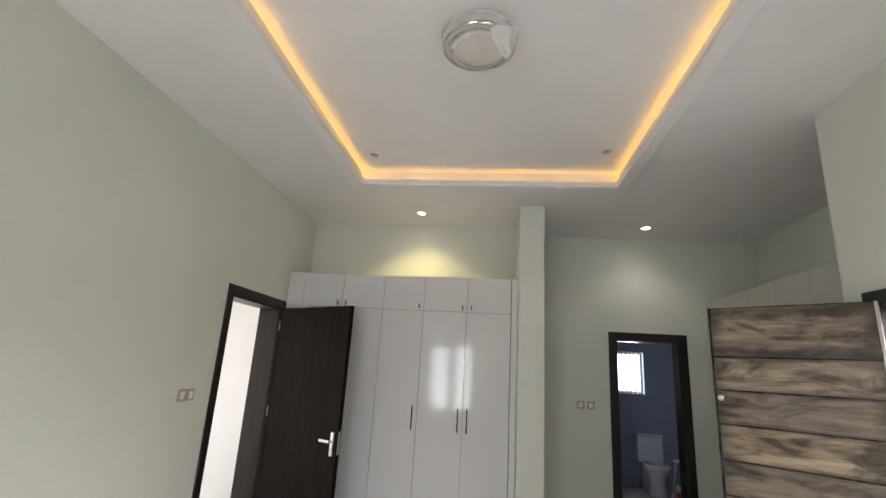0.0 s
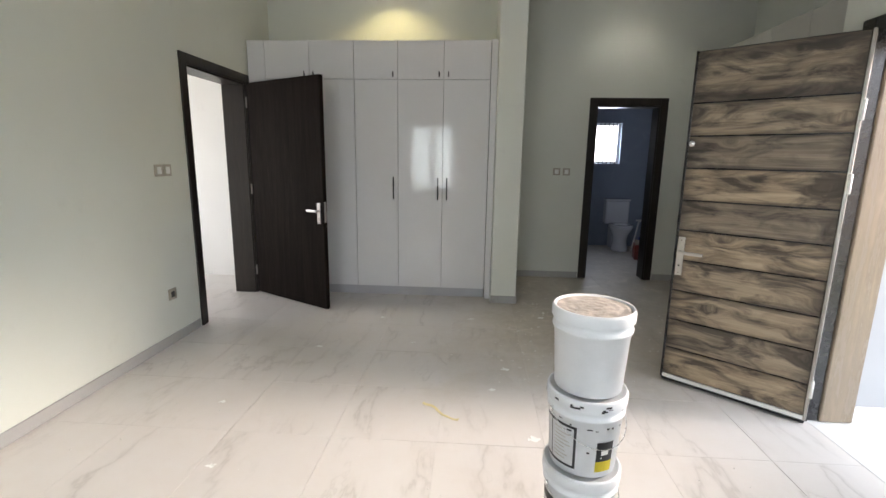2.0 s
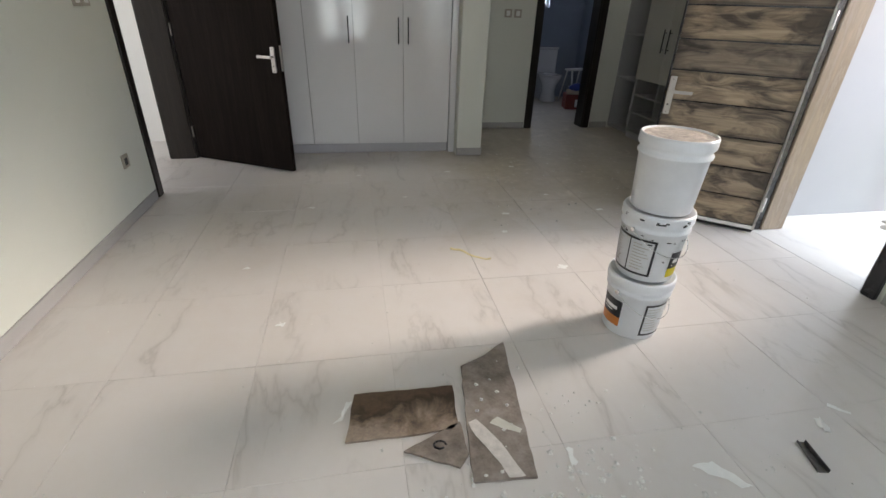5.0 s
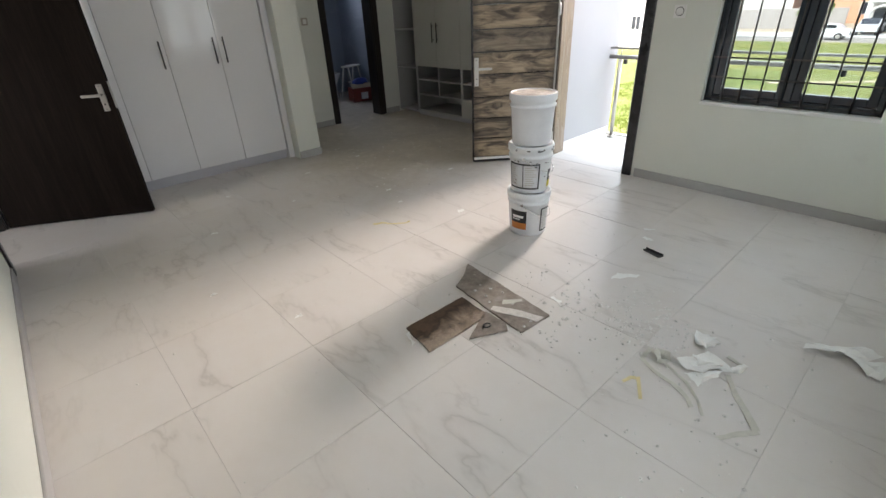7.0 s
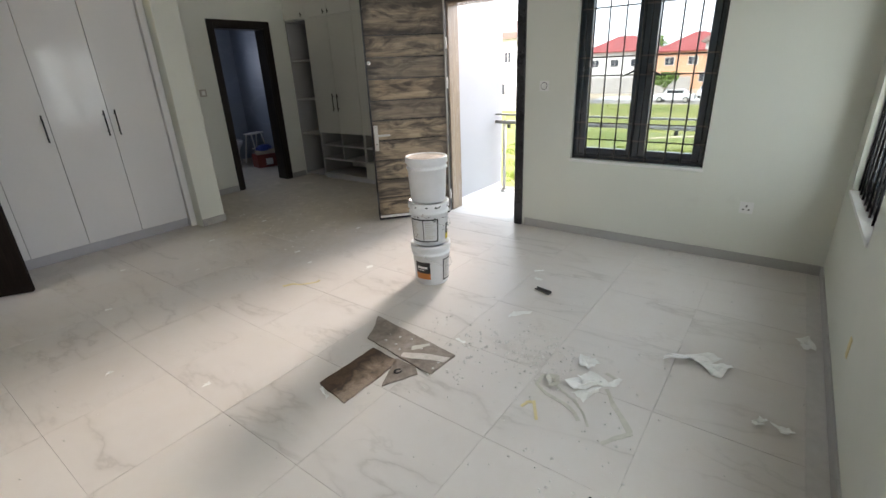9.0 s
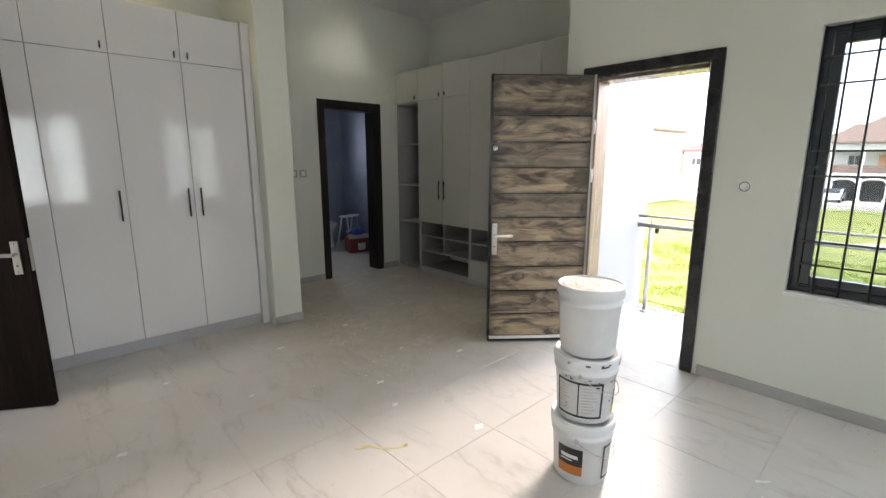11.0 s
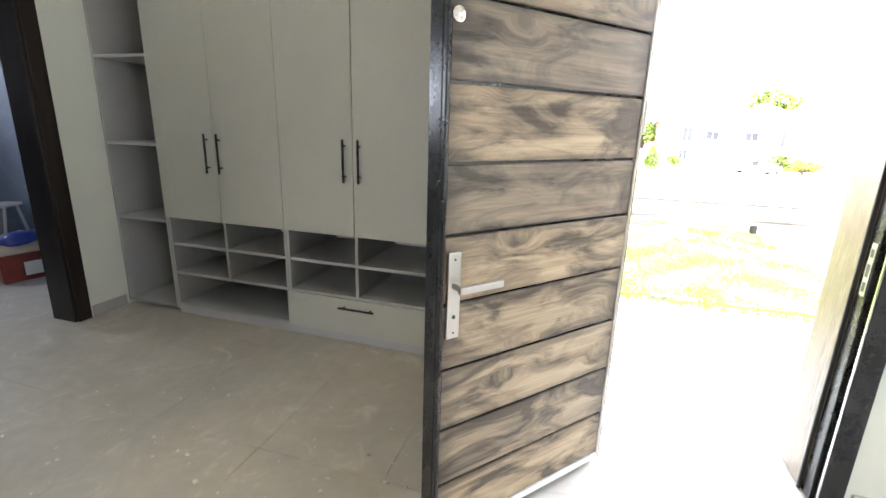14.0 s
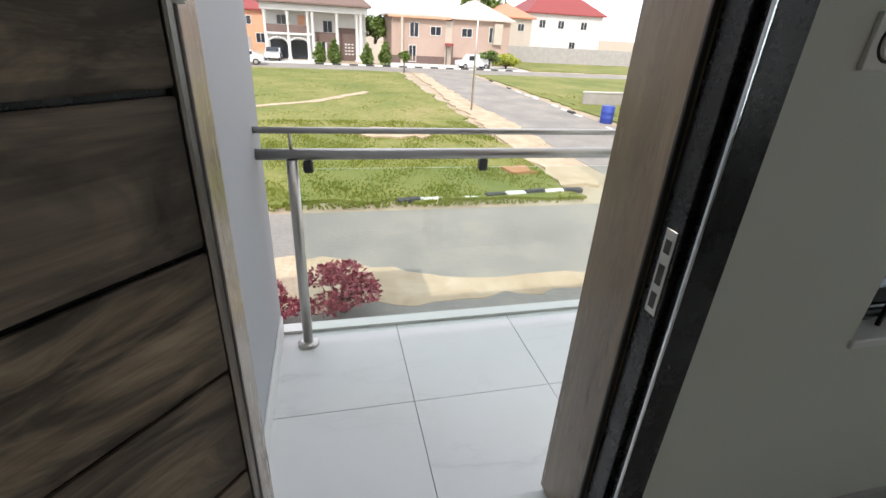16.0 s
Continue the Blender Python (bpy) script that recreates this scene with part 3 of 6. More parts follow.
for z0, z1 in ((0.812, 0.845), (0.862, 0.905), (0.928, 0.955)):
    part("slot", one_box((2.143, 2.076, z0), (2.159, 2.0772, z1)), M_DARKP, strike)

LA = 140.2
d3 = thing("balcony_door", (2.082, 2.822, 0), LA, "steel balcony door clad in rustic horizontal boards, standing open", "door")
LW = 0.775
part("core", one_box((0.0, -0.066, 0.03), (LW, -0.004, 2.075), 0.004), M_BLACK, d3, "black steel door core")
part("edge_trim", one_box((LW - 0.012, -0.004, 0.03), (LW, 0.014, 2.075), 0.003), M_BLACK, d3, "black edge trim")
part("edge_trim", one_box((0.0, -0.004, 0.03), (0.012, 0.012, 2.075), 0.003), M_STEEL, d3, "thin metal edge trim")
part("edge_plate", one_box((-0.003, -0.064, 0.032), (-0.0002, 0.013, 2.073), 0.0008), plain("grey_edge_paint", (0.34, 0.32, 0.30), 0.4, var=0.1), d3, "grey painted hinge edge")
part("kick_strip", one_box((0.012, -0.004, 0.032), (LW - 0.012, 0.012, 0.056), 0.002), M_WHITEP, d3, "pale strip along the door's foot")
part("drop_seal", one_box((0.004, -0.060, 0.006), (LW - 0.004, -0.008, 0.030), 0.002), M_RUBBER, d3, "black rubber bottom seal")
JOINTS = (0.058, 0.243, 0.436, 0.631, 0.830, 1.020, 1.206, 1.40, 1.59, 1.78, 2.072)
for i, (z0, z1) in enumerate(zip(JOINTS, JOINTS[1:])):
    g = 0.008
    bm = one_box((-(LW - 0.026) / 2, -0.006, -(z1 - z0) / 2 + g / 2), ((LW - 0.026) / 2, 0.006, (z1 - z0) / 2 - g / 2), 0.003)
    ob = part("board", bm, M_PLANK, d3)
    ob.location = (LW / 2, 0.002 + random.uniform(0, 0.003), (z0 + z1) / 2)
lever_handle(d3, LW - 0.040, 0.885, 0.012, 1, -1, 0.245, 0.135)
eye = bmesh.new()
lathe(eye, [(0.0, 0.008), (0.006, 0.0085), (0.009, 0.006), (0.017, 0.005), (0.019, 0.0)], 20, Matrix.Translation((LW - 0.032, 0.012, 1.545)) @ Euler((-math.pi / 2, 0, 0)).to_matrix().to_4x4())
part("peephole", eye, M_CHROME, d3, "round chrome peephole")
for z in (0.22, 1.34, 1.70):
    bm = bmesh.new()
    box(bm, (-0.004, -0.045, z - 0.05), (0.0, 0.006, z + 0.05), 0.001)
    rod(bm, (-0.006, 0.008, z - 0.05), (-0.006, 0.008, z + 0.05), 0.008)
    part("hinge", bm, M_WHITEP, d3, "pale door hinge")


# ---- windows ----
WW, WH = 1.047, 1.485


def window(name, m, label, glass):
    w = thing(name, (0, 0, 0), 0, label, "window", kind="structure")
    w.matrix_world = m
    fr = bmesh.new()
    for a, b in (((0.002, 0.055, 0.002), (0.048, 0.125, WH - 0.002)), ((WW - 0.048, 0.055, 0.002), (WW - 0.002, 0.125, WH - 0.002)), ((0.048, 0.055, 0.002), (WW - 0.048, 0.125, 0.046)), ((0.048, 0.055, WH - 0.046), (WW - 0.048, 0.125, WH - 0.002)), ((WW / 2 - 0.022, 0.055, 0.046), (WW / 2 + 0.022, 0.125, WH - 0.046))):
        box(fr, a, b, 0.004)
    part("window_frame", fr, M_ALU, w, "dark blue-black aluminium frame")
    part("window_sill", one_box((-0.004, -0.010, -0.022), (WW + 0.004, 0.054, 0.0015), 0.003), M_WHITEP, w, "thin white painted sill")
    for x0, x1 in ((0.049, WW / 2 - 0.023), (WW / 2 + 0.023, WW - 0.049)):
        sb = bmesh.new()
        z0, z1, t = 0.047, WH - 0.047, 0.05
        for a, b in (((x0, 0.062, z0), (x0 + t, 0.108, z1)), ((x1 - t, 0.062, z0), (x1, 0.108, z1)), ((x0 + t, 0.062, z0), (x1 - t, 0.108, z0 + t)), ((x0 + t, 0.062, z1 - t), (x1 - t, 0.108, z1))):
            box(sb, a, b, 0.004)
        sash = part("sash", sb, M_ALU, w)
        pane = part("pane", one_box((x0 + t - 0.004, 0.082, z0 + t - 0.004), (x1 - t + 0.004, 0.087, z1 - t + 0.004)), glass, sash)
        pane.visible_shadow = False
        hx = x1 - 0.02 if x0 < 0.3 else x0 + 0.02
        d = -1 if x0 < 0.3 else 1
        hb = bmesh.new()
        box(hb, (hx - 0.012, 0.048, 0.68), (hx + 0.012, 0.062, 0.76), 0.003)
        box(hb, (hx - 0.008, 0.034, 0.71), (hx + 0.008, 0.046, 0.725), 0.003, Matrix.Identity(4))
        rod(hb, (hx, 0.040, 0.72), (hx + d * 0.10, 0.036, 0.675), 0.007)
        part("handle", hb, M_BAR, sash, "black window handle")
    for x in (0.012, 0.123, 0.240, 0.367, 0.494, 0.618, 0.765, 0.882, 1.035):
        bm = bmesh.new()
        rod(bm, (x, 0.034, 0.004), (x, 0.034, WH - 0.004), 0.0058, seg=8)
        part("burglar_bar", bm, M_BAR, w)
    for z in (0.030, 0.173, 0.308, 0.682, 0.821, 1.179, 1.326, 1.462):
        part("burglar_bar", one_box((0.004, 0.040, z - 0.005), (WW - 0.004, 0.046, z + 0.005)), M_BAR, w)
    return w


window("window_1", pose(XE, 1.5305, 0.687, 0, 0, -90), "dark aluminium casement window with black burglar bars", M_WINGLASS)
window("window_2", pose(-0.2015, YS, 0.687, 0, 0, 180), "dark aluminium casement window with black burglar bars", M_GLASS)
window("window_3", pose(1.8485, YS, 0.687, 0, 0, 180), "dark aluminium casement window with black burglar bars", M_GLASS)


# ---- fitted cupboards ----
def bar_handle(parent, x, z0, z1, horizontal=False):
    bm = bmesh.new()
    y = -0.018
    if horizontal:
        box(bm, (x, y - 0.034, z0 - 0.006), (z1, y - 0.024, z0 + 0.006), 0.002)
        for q in (x + 0.03, z1 - 0.03):
            rod(bm, (q, y, z0), (q, y - 0.026, z0), 0.005, seg=8)
    else:
        box(bm, (x - 0.006, y - 0.034, z0), (x + 0.006, y - 0.024, z1), 0.002)
        for q in (z0 + (z1 - z0) * 0.15, z1 - (z1 - z0) * 0.15):
            rod(bm, (x, y, q), (x, y - 0.026, q), 0.005, seg=8)
    return part("handle", bm, M_BLACK, parent, "black bar handle")


def cup_door(root, x0, x1, z0, z1, mat, handle=None, hz=(1.03, 1.255), knob=False):
    g = 0.0018
    d = part("cabinet_door", one_box((x0 + g, -0.018, z0 + g), (x1 - g, 0.0, z1 - g), 0.0015), mat, root)
    if handle:
        hx = x0 + 0.045 if handle < 0 else x1 - 0.045
        if knob:
            bm = bmesh.new()
            rod(bm, (hx, -0.018, z0 + 0.045), (hx, -0.04, z0 + 0.045), 0.005, seg=8)
            box(bm, (hx - 0.005, -0.048, z0 + 0.02), (hx + 0.005, -0.038, z0 + 0.07), 0.002)
            part("handle", bm, M_BLACK, d, "small black pull")
        else:
            bar_handle(d, hx, *hz)
    return d


def carcass(root, x0, x1, z0, z1, depth, mat, back=True):
    t = 0.018
    bm = bmesh.new()
    for a, b in (((x0, 0.001, z0), (x0 + t, depth, z1)), ((x1 - t, 0.001, z0), (x1, depth, z1)), ((x0 + t, 0.001, z0), (x1 - t, depth, z0 + t)), ((x0 + t, 0.001, z1 - t), (x1 - t, depth, z1))):
        box(bm, a, b, 0.001)
    if back:
        box(bm, (x0 + t, depth - 0.008, z0 + t), (x1 - t, depth, z1 - t))
    return part("body", bm, mat, root)


WY = 5.048
W1 = "glossy pale grey fitted wardrobe unit with black bar handles"
for x0, x1, lower, upper in ((-1.90, -1.008, (1, -1), (1, -1)), (-1.008, -0.573, (1,), (1,)), (-0.573, 0.330, (1, -1), (1, -1))):
    u = thing("wardrobe_unit", (x0, WY, 0), 0, W1, "wardrobe", "alcove wardrobe")
    w = x1 - x0
    carcass(u, 0.0005, w - 0.0005, 0.092, 2.545, 0.545, M_CARC)
    n = len(lower)
    for k in range(n):
        a, b = w * k / n, w * (k + 1) / n
        cup_door(u, a, b, 0.092, 2.186, M_LAM, lower[k], (1.02, 1.243))
        cup_door(u, a, b, 2.186, 2.545, M_LAM, upper[k], knob=True)
ob = solid("wardrobe_plinth", one_box((-2.075, WY - 0.004, 0.0), (0.325, WY + 0.014, 0.090), 0.002), M_PLINTH, "grey plinth under the wardrobe", "plinth", "")
solid("wardrobe_filler", one_box((-2.075, WY - 0.016, 0.09), (-1.902, WY + 0.02, 2.545), 0.002), M_LAM, "glossy grey filler panel beside the wardrobe", "panel", "")
solid("wardrobe_end_panel", one_box((0.332, WY - 0.055, 0.0), (0.393, WY + 0.54, 2.545), 0.003), M_LAM, "glossy grey end panel of the wardrobe", "panel", "")

U2 = "matt grey-beige cupboard with black handles"
D2 = 0.555


def open_cells(root, x0, x1, zs, cols, bottom_open=True):
    t = 0.018
    for z in zs:
        part("shelf", one_box((x0 + t, 0.004, z - t), (x1 - t, D2 - 0.01, z), 0.001), M_CARC, root)
    for c in cols:
        for lo, hi in zip(zs[1:], zs):
            part("divider", one_box((c - t / 2, 0.003, lo), (c + t / 2, D2 - 0.01, hi - t), 0.001), M_CARC, root)


# open shelf column
u = thing("shelf_unit", (2.666, 6.0, 0), -90, "open grey shelf column with one small top door", "shelf unit", "tall cupboards")
carcass(u, 0.0005, 0.4495, 0.03, 2.55, D2, M_CARC)
for z in (0.645, 1.135, 1.66, 2.17):
    part("shelf", one_box((0.019, 0.004, z - 0.018), (0.431, D2 - 0.01, z), 0.001), M_CARC, u)
cup_door(u, 0, 0.45, 2.17, 2.55, M_LAM2, 1, knob=True)
# two cupboards with doors over open cells
for x0, drawer in ((0.45, False), (1.35, True)):
    w = 0.90 if not drawer else 0.93
    u = thing("tall_cupboard", (2.666, 6.0 - x0, 0), -90, U2 + (" over a drawer" if drawer else " over cells"), "cupboard", "tall cupboards")
    carcass(u, 0.0005, w - 0.0005, 0.06, 2.55, D2, M_CARC)
    for k, hd in ((0, 1), (1, -1)):
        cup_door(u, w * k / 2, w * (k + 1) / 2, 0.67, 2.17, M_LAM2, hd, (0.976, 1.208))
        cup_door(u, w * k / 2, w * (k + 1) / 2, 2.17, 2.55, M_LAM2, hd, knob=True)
    open_cells(u, 0, w, (0.688, 0.50, 0.30), (w / 2,))
    if drawer:
        d = part("drawer_front", one_box((0.002, -0.018, 0.068), (w - 0.002, 0.0, 0.288), 0.0015), M_LAM2, u)
        bar_handle(d, 0.36, 0.238, 0.59, True)
solid("cupboard_plinth", one_box((2.676, 3.13, 0.0), (2.694, 5.55, 0.060), 0.002), M_PLINTH, "grey plinth under the tall cupboards", "plinth", "")
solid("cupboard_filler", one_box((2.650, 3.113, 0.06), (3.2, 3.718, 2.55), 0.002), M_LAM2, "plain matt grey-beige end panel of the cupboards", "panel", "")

# ---- lamps in the ceiling ----
def downlight(loc, label, lit=True):
    d = thing("downlight", loc, 0, label, "ceiling light", "recessed ceiling lights")
    bm = bmesh.new()
    lathe(bm, [(0.036, -0.001), (0.040, -0.006), (0.050, -0.008), (0.056, -0.005), (0.057, -0.0008), (0.036, -0.0008)], 28)
    part("ring", bm, M_WHITEP, d)
    bm = bmesh.new()
    lathe(bm, [(0.0, -0.0035), (0.034, -0.0035), (0.036, -0.0012), (0.0, -0.0012)], 24)
    part("lens", bm, M_SPOT if lit else M_GREYP, d)
    return d


downlight((-0.692, 5.163, ZC), "small round recessed downlight, lit warm")
downlight((1.853, 5.523, ZC), "small round recessed downlight, lit white")
downlight((-0.928, 3.90, ZT), "small unlit downlight in the ceiling tray", False)
downlight((1.03, 3.82, ZT), "small unlit downlight in the ceiling tray", False)
spot_light("downlight_lamp_a", (-0.692, 5.163, ZC - 0.04), 4.2, (1.0, 0.82, 0.36), 125, 0.55)
spot_light("downlight_lamp_b", (1.853, 5.523, ZC - 0.04), 1.4, (1.0, 0.97, 0.84), 125, 0.6)

M_FILM, film_nt, film_b = nodes_of("clear_film")
film_b.inputs["Base Color"].default_value = (0.86, 0.86, 0.86, 1)
film_b.inputs["Alpha"].default_value, film_b.inputs["Roughness"].default_value = 0.38, 0.15
bump(film_nt, film_b, tex_noise(film_nt, objco(film_nt), 30), 0.6, 0.01)
M_TAIL = plain("milky_plastic", (0.80, 0.79, 0.77), 0.3, var=0.08, scale=30)
M_TAIL.node_tree.nodes["Principled BSDF"].inputs["Alpha"].default_value = 0.75
M_OPAL = plain("opal_acrylic", (0.70, 0.67, 0.63), 0.3, var=0.05, scale=10)
cl = thing("ceiling_lamp", (0.035, 2.42, ZT), 0, "round chrome ceiling lamp, unlit, still in clear plastic wrap", "ceiling light")
bm = bmesh.new()
lathe(bm, [(0.0, -0.001), (0.175, -0.001), (0.185, -0.02), (0.198, -0.035), (0.202, -0.075), (0.198, -0.10), (0.188, -0.104), (0.184, -0.098), (0.184, -0.05)], 48)
part("chrome_band", bm, M_CHROME, cl)
bm = bmesh.new()
lathe(bm, [(0.184, -0.085), (0.15, -0.10), (0.09, -0.112), (0.0, -0.118)], 40)
part("diffuser", bm, M_OPAL, cl)
bm = bmesh.new()
lathe(bm, [(0.150, -0.104), (0.158, -0.114), (0.166, -0.108), (0.158, -0.100), (0.150, -0.104)], 40)
part("inner_ring", bm, M_GREYP, cl)
# crumpled film: a loose skin under the lamp, gathered into a hanging tail
bm = bmesh.new()
seg, rows_n = 30, 6
vr = []
for r in range(rows_n + 1):
    rr = 0.208 - 0.012 * r
    vr.append([bm.verts.new(((rr + 0.010 * noise.noise(Vector((4 * math.cos(6.283 * i / seg), 4 * math.sin(6.283 * i / seg), r * 0.9)))) * math.cos(6.283 * i / seg),
                             (rr + 0.010 * noise.noise(Vector((4 * math.cos(6.283 * i / seg), 4 * math.sin(6.283 * i / seg), r * 0.9)))) * math.sin(6.283 * i / seg),
                             -0.03 - 0.016 * r + 0.008 * noise.noise(Vector((9 * math.cos(6.283 * i / seg), 9 * math.sin(6.283 * i / seg), r))))) for i in range(seg)])
for a, b in zip(vr, vr[1:]):
    for i in range(seg):
        bm.faces.new((a[i], a[(i + 1) % seg], b[(i + 1) % seg], b[i]))
part("plastic_wrap", bm, M_FILM, cl, "crumpled clear plastic film")
bm = bmesh.new()
tail = []
for r in range(8):
    f = r / 7
    wdt = 0.055 * (1 - f) ** 0.7 + 0.006
    tail.append([bm.verts.new((0.13 + 0.02 * f + wdt * math.cos(k * 1.0472) * 1.2, -0.145 - 0.02 * f + wdt * math.sin(k * 1.0472) * 0.5 + 0.008 * math.sin(3 * k + 5 * f), -0.10 - 0.19 * f + 0.006 * math.sin(7 * k + r))) for k in range(6)])
for a, b in zip(tail, tail[1:]):
    for k in range(6):
        bm.faces.new((a[k], a[(k + 1) % 6], b[(k + 1) % 6], b[k]))
part("plastic_tail", bm, M_TAIL, cl, "hanging end of the plastic film")


# ---- switches and sockets ----
def wall_plate(name, m, label, kind):
    p = thing(name, (0, 0, 0), 0, label, "switch" if "switch" in name else "socket", "wall fittings")
    p.matrix_world = m
    part("plate", one_box((-0.043, -0.009, -0.043), (0.043, 0.0, 0.043), 0.004, None, 2), M_WHITEP if kind in ("round", "socket") else M_GREYP, p)
    if kind == "rocker":
        part("rocker", one_box((-0.022, -0.013, -0.026), (0.022, -0.008, 0.026), 0.003), M_WHITEP, p)
    elif kind == "round":
        bm = bmesh.new()
        lathe(bm, [(0.026, 0.0), (0.026, 0.005), (0.022, 0.006), (0.021, 0.002), (0.0, 0.002)], 24, Matrix.Translation((0, -0.009, 0)) @ Euler((math.pi / 2, 0, 0)).to_matrix().to_4x4())
        part("dial", bm, M_WHITEP, p)
        bm = bmesh.new()
        lathe(bm, [(0.0305, 0.0), (0.0305, 0.0014), (0.0262, 0.0014), (0.0262, 0.0)], 24, Matrix.Translation((0, -0.009, 0)) @ Euler((math.pi / 2, 0, 0)).to_matrix().to_4x4())
        part("dark_ring", bm, M_DARKP, p)
    elif kind == "socket":
        bm = bmesh.new()
        box(bm, (-0.005, -0.0102, 0.006), (0.005, -0.0085, 0.022))
        for s in (-1, 1):
            box(bm, (s * 0.017 - 0.006, -0.0102, -0.018), (s * 0.017 + 0.006, -0.0085, -0.008))
        part("slots", bm, M_DARKP, p)
    elif kind == "open":
        part("hole", one_box((-0.02, -0.0102, -0.024), (0.02, -0.0085, 0.02), 0.0008), M_DARKP, p)
    return p


def to_wall(x, y, z, rz):
    return pose(x, y, z, 0, 0, rz)


# local -y looks into the room: west wall 90, east wall -90, north wall 0, south wall 180
wall_plate("light_switch", to_wall(XW, 3.582, 1.318, 90), "beige light switch on the west wall", "rocker")
wall_plate("light_switch", to_wall(XW, 3.677, 1.318, 90), "beige light switch on the west wall", "rocker")
wall_plate("wall_socket", to_wall(XW, 3.596, 0.384, 90), "beige wall socket with a dark opening", "open")
wall_plate("light_switch", to_wall(XE, 1.80, 1.298, -90), "grey wall switch with a round dial near the balcony door", "round")
wall_plate("wall_socket", to_wall(XE, 0.155, 0.430, -90), "pale wall socket under the window", "socket")
wall_plate("light_switch", to_wall(1.18, YN, 1.30, 0), "beige light switch beside the bathroom door", "rocker")
wall_plate("light_switch", to_wall(1.295, YN, 1.30, 0), "beige light switch beside the bathroom door", "rocker")
M_TAPE = plain("masking_tape", (0.72, 0.63, 0.35), 0.6, var=0.1, scale=20)
solid("tape_strip", one_box((0.48, YS, 0.27), (0.52, YS + 0.004, 0.36), 0.001), M_TAPE, "torn strip of yellow masking tape on the wall", "tape", "")

# ---- bathroom ----
M_BATH = marble("bath_wall_tile", (0.30, 0.34, 0.42), (0.45, 0.48, 0.55), (0.30, 0.34, 0.41), False, 0.25)
M_CERAM = plain("white_ceramic", (0.75, 0.76, 0.78), 0.12, var=0.03, scale=4, coat=0.3)
solid("wall_bath_north", wall_boxes("x", 8.35, 8.6, 0.7, 3.24, -0.2, 3.7, [(2.15, 2.61, 1.39, 2.05)]), M_BATH, "blue-grey tiled bathroom wall with a small window", "wall")
solid("wall_bath_west", one_box((0.7, YN + 0.2, -0.2), (0.9, 8.35, 3.7)), M_BATH, "blue-grey tiled bathroom wall", "wall")
solid("wall_bath_east", one_box((3.215, YN + 0.2, -0.2), (3.24, 8.35, 3.3)), M_BATH, "blue-grey tiled bathroom wall", "wall")
solid("wall_bath_south", wall_boxes("x", YN + 0.2, YN + 0.212, 0.9, 3.215, 0, 3.3, [(1.50, 2.40, 0, 2.18)]), M_BATH, "blue-grey tiled bathroom wall round the door", "wall")
solid("ceiling_bath", one_box((0.7, YN + 0.2, 2.9), (3.24, 8.35, 3.1)), M_CEIL, "white bathroom ceiling", "ceiling")
bw = thing("window_4", (2.15, 8.35, 1.39), 0, "small barred bathroom window", "window", kind="structure")
fr = bmesh.new()
for a, b in (((0.001, 0.08, 0.001), (0.04, 0.13, 0.659)), ((0.42, 0.08, 0.001), (0.459, 0.13, 0.659)), ((0.04, 0.08, 0.001), (0.42, 0.13, 0.04)), ((0.04, 0.08, 0.62), (0.42, 0.13, 0.659))):
    box(fr, a, b, 0.003)
part("window_frame", fr, M_WHITEP, bw)
for k in range(6):
    bm = bmesh.new()
    rod(bm, (0.06 + k * 0.068, 0.06, 0.002), (0.06 + k * 0.068, 0.06, 0.658), 0.006, seg=8)
    part("burglar_bar", bm, M_BAR, bw)

tl = thing("toilet", (2.60, 8.345, 0), 180, "white ceramic toilet against the bathroom wall", "toilet")
bm = bmesh.new()
box(bm, (-0.19, 0.0, 0.40), (0.19, 0.17, 0.78), 0.03, None, 3)
part("cistern", bm, M_CERAM, tl)
part("cistern_lid", one_box((-0.20, -0.0, 0.782), (0.20, 0.18, 0.815), 0.012, None, 2), M_CERAM, tl)
bm = bmesh.new()
lathe(bm, [(0.0, 0.0), (0.125, 0.0), (0.13, 0.03), (0.105, 0.16), (0.12, 0.26), (0.175, 0.36), (0.185, 0.40), (0.15, 0.40), (0.12, 0.30), (0.0, 0.24)], 28, Matrix.Translation((0, 0.40, 0)) @ Matrix.Diagonal((1, 1.3, 1, 1)))
box(bm, (-0.10, 0.02, 0.0), (0.10, 0.35, 0.38), 0.03, None, 2)
part("bowl", bm, M_CERAM, tl)
bm = bmesh.new()
lathe(bm, [(0.11, 0.402), (0.185, 0.402), (0.19, 0.412), (0.185, 0.424), (0.11, 0.424), (0.11, 0.402)], 28, Matrix.Translation((0, 0.40, 0)) @ Matrix.Diagonal((1, 1.3, 1, 1)))
part("seat", bm, M_CERAM, tl)
wb = thing("wash_basin", (1.72, 8.345, 0), 180, "white ceramic wash basin on a pedestal", "wash basin")
bm = bmesh.new()
lathe(bm, [(0.0, 0.70), (0.10, 0.70), (0.22, 0.80), (0.245, 0.86), (0.225, 0.865), (0.18, 0.80), (0.0, 0.75)], 28, Matrix.Translation((0, 0.25, 0)) @ Matrix.Diagonal((1.1, 0.95, 1, 1)))
box(bm, (-0.2, 0.0, 0.74), (0.2, 0.1, 0.86), 0.02, None, 2)
part("bowl", bm, M_CERAM, wb)
bm = bmesh.new()
lathe(bm, [(0.11, 0.0), (0.09, 0.1), (0.075, 0.5), (0.1, 0.72)], 20, Matrix.Translation((0, 0.2, 0)), True)
part("pedestal", bm, M_CERAM, wb)

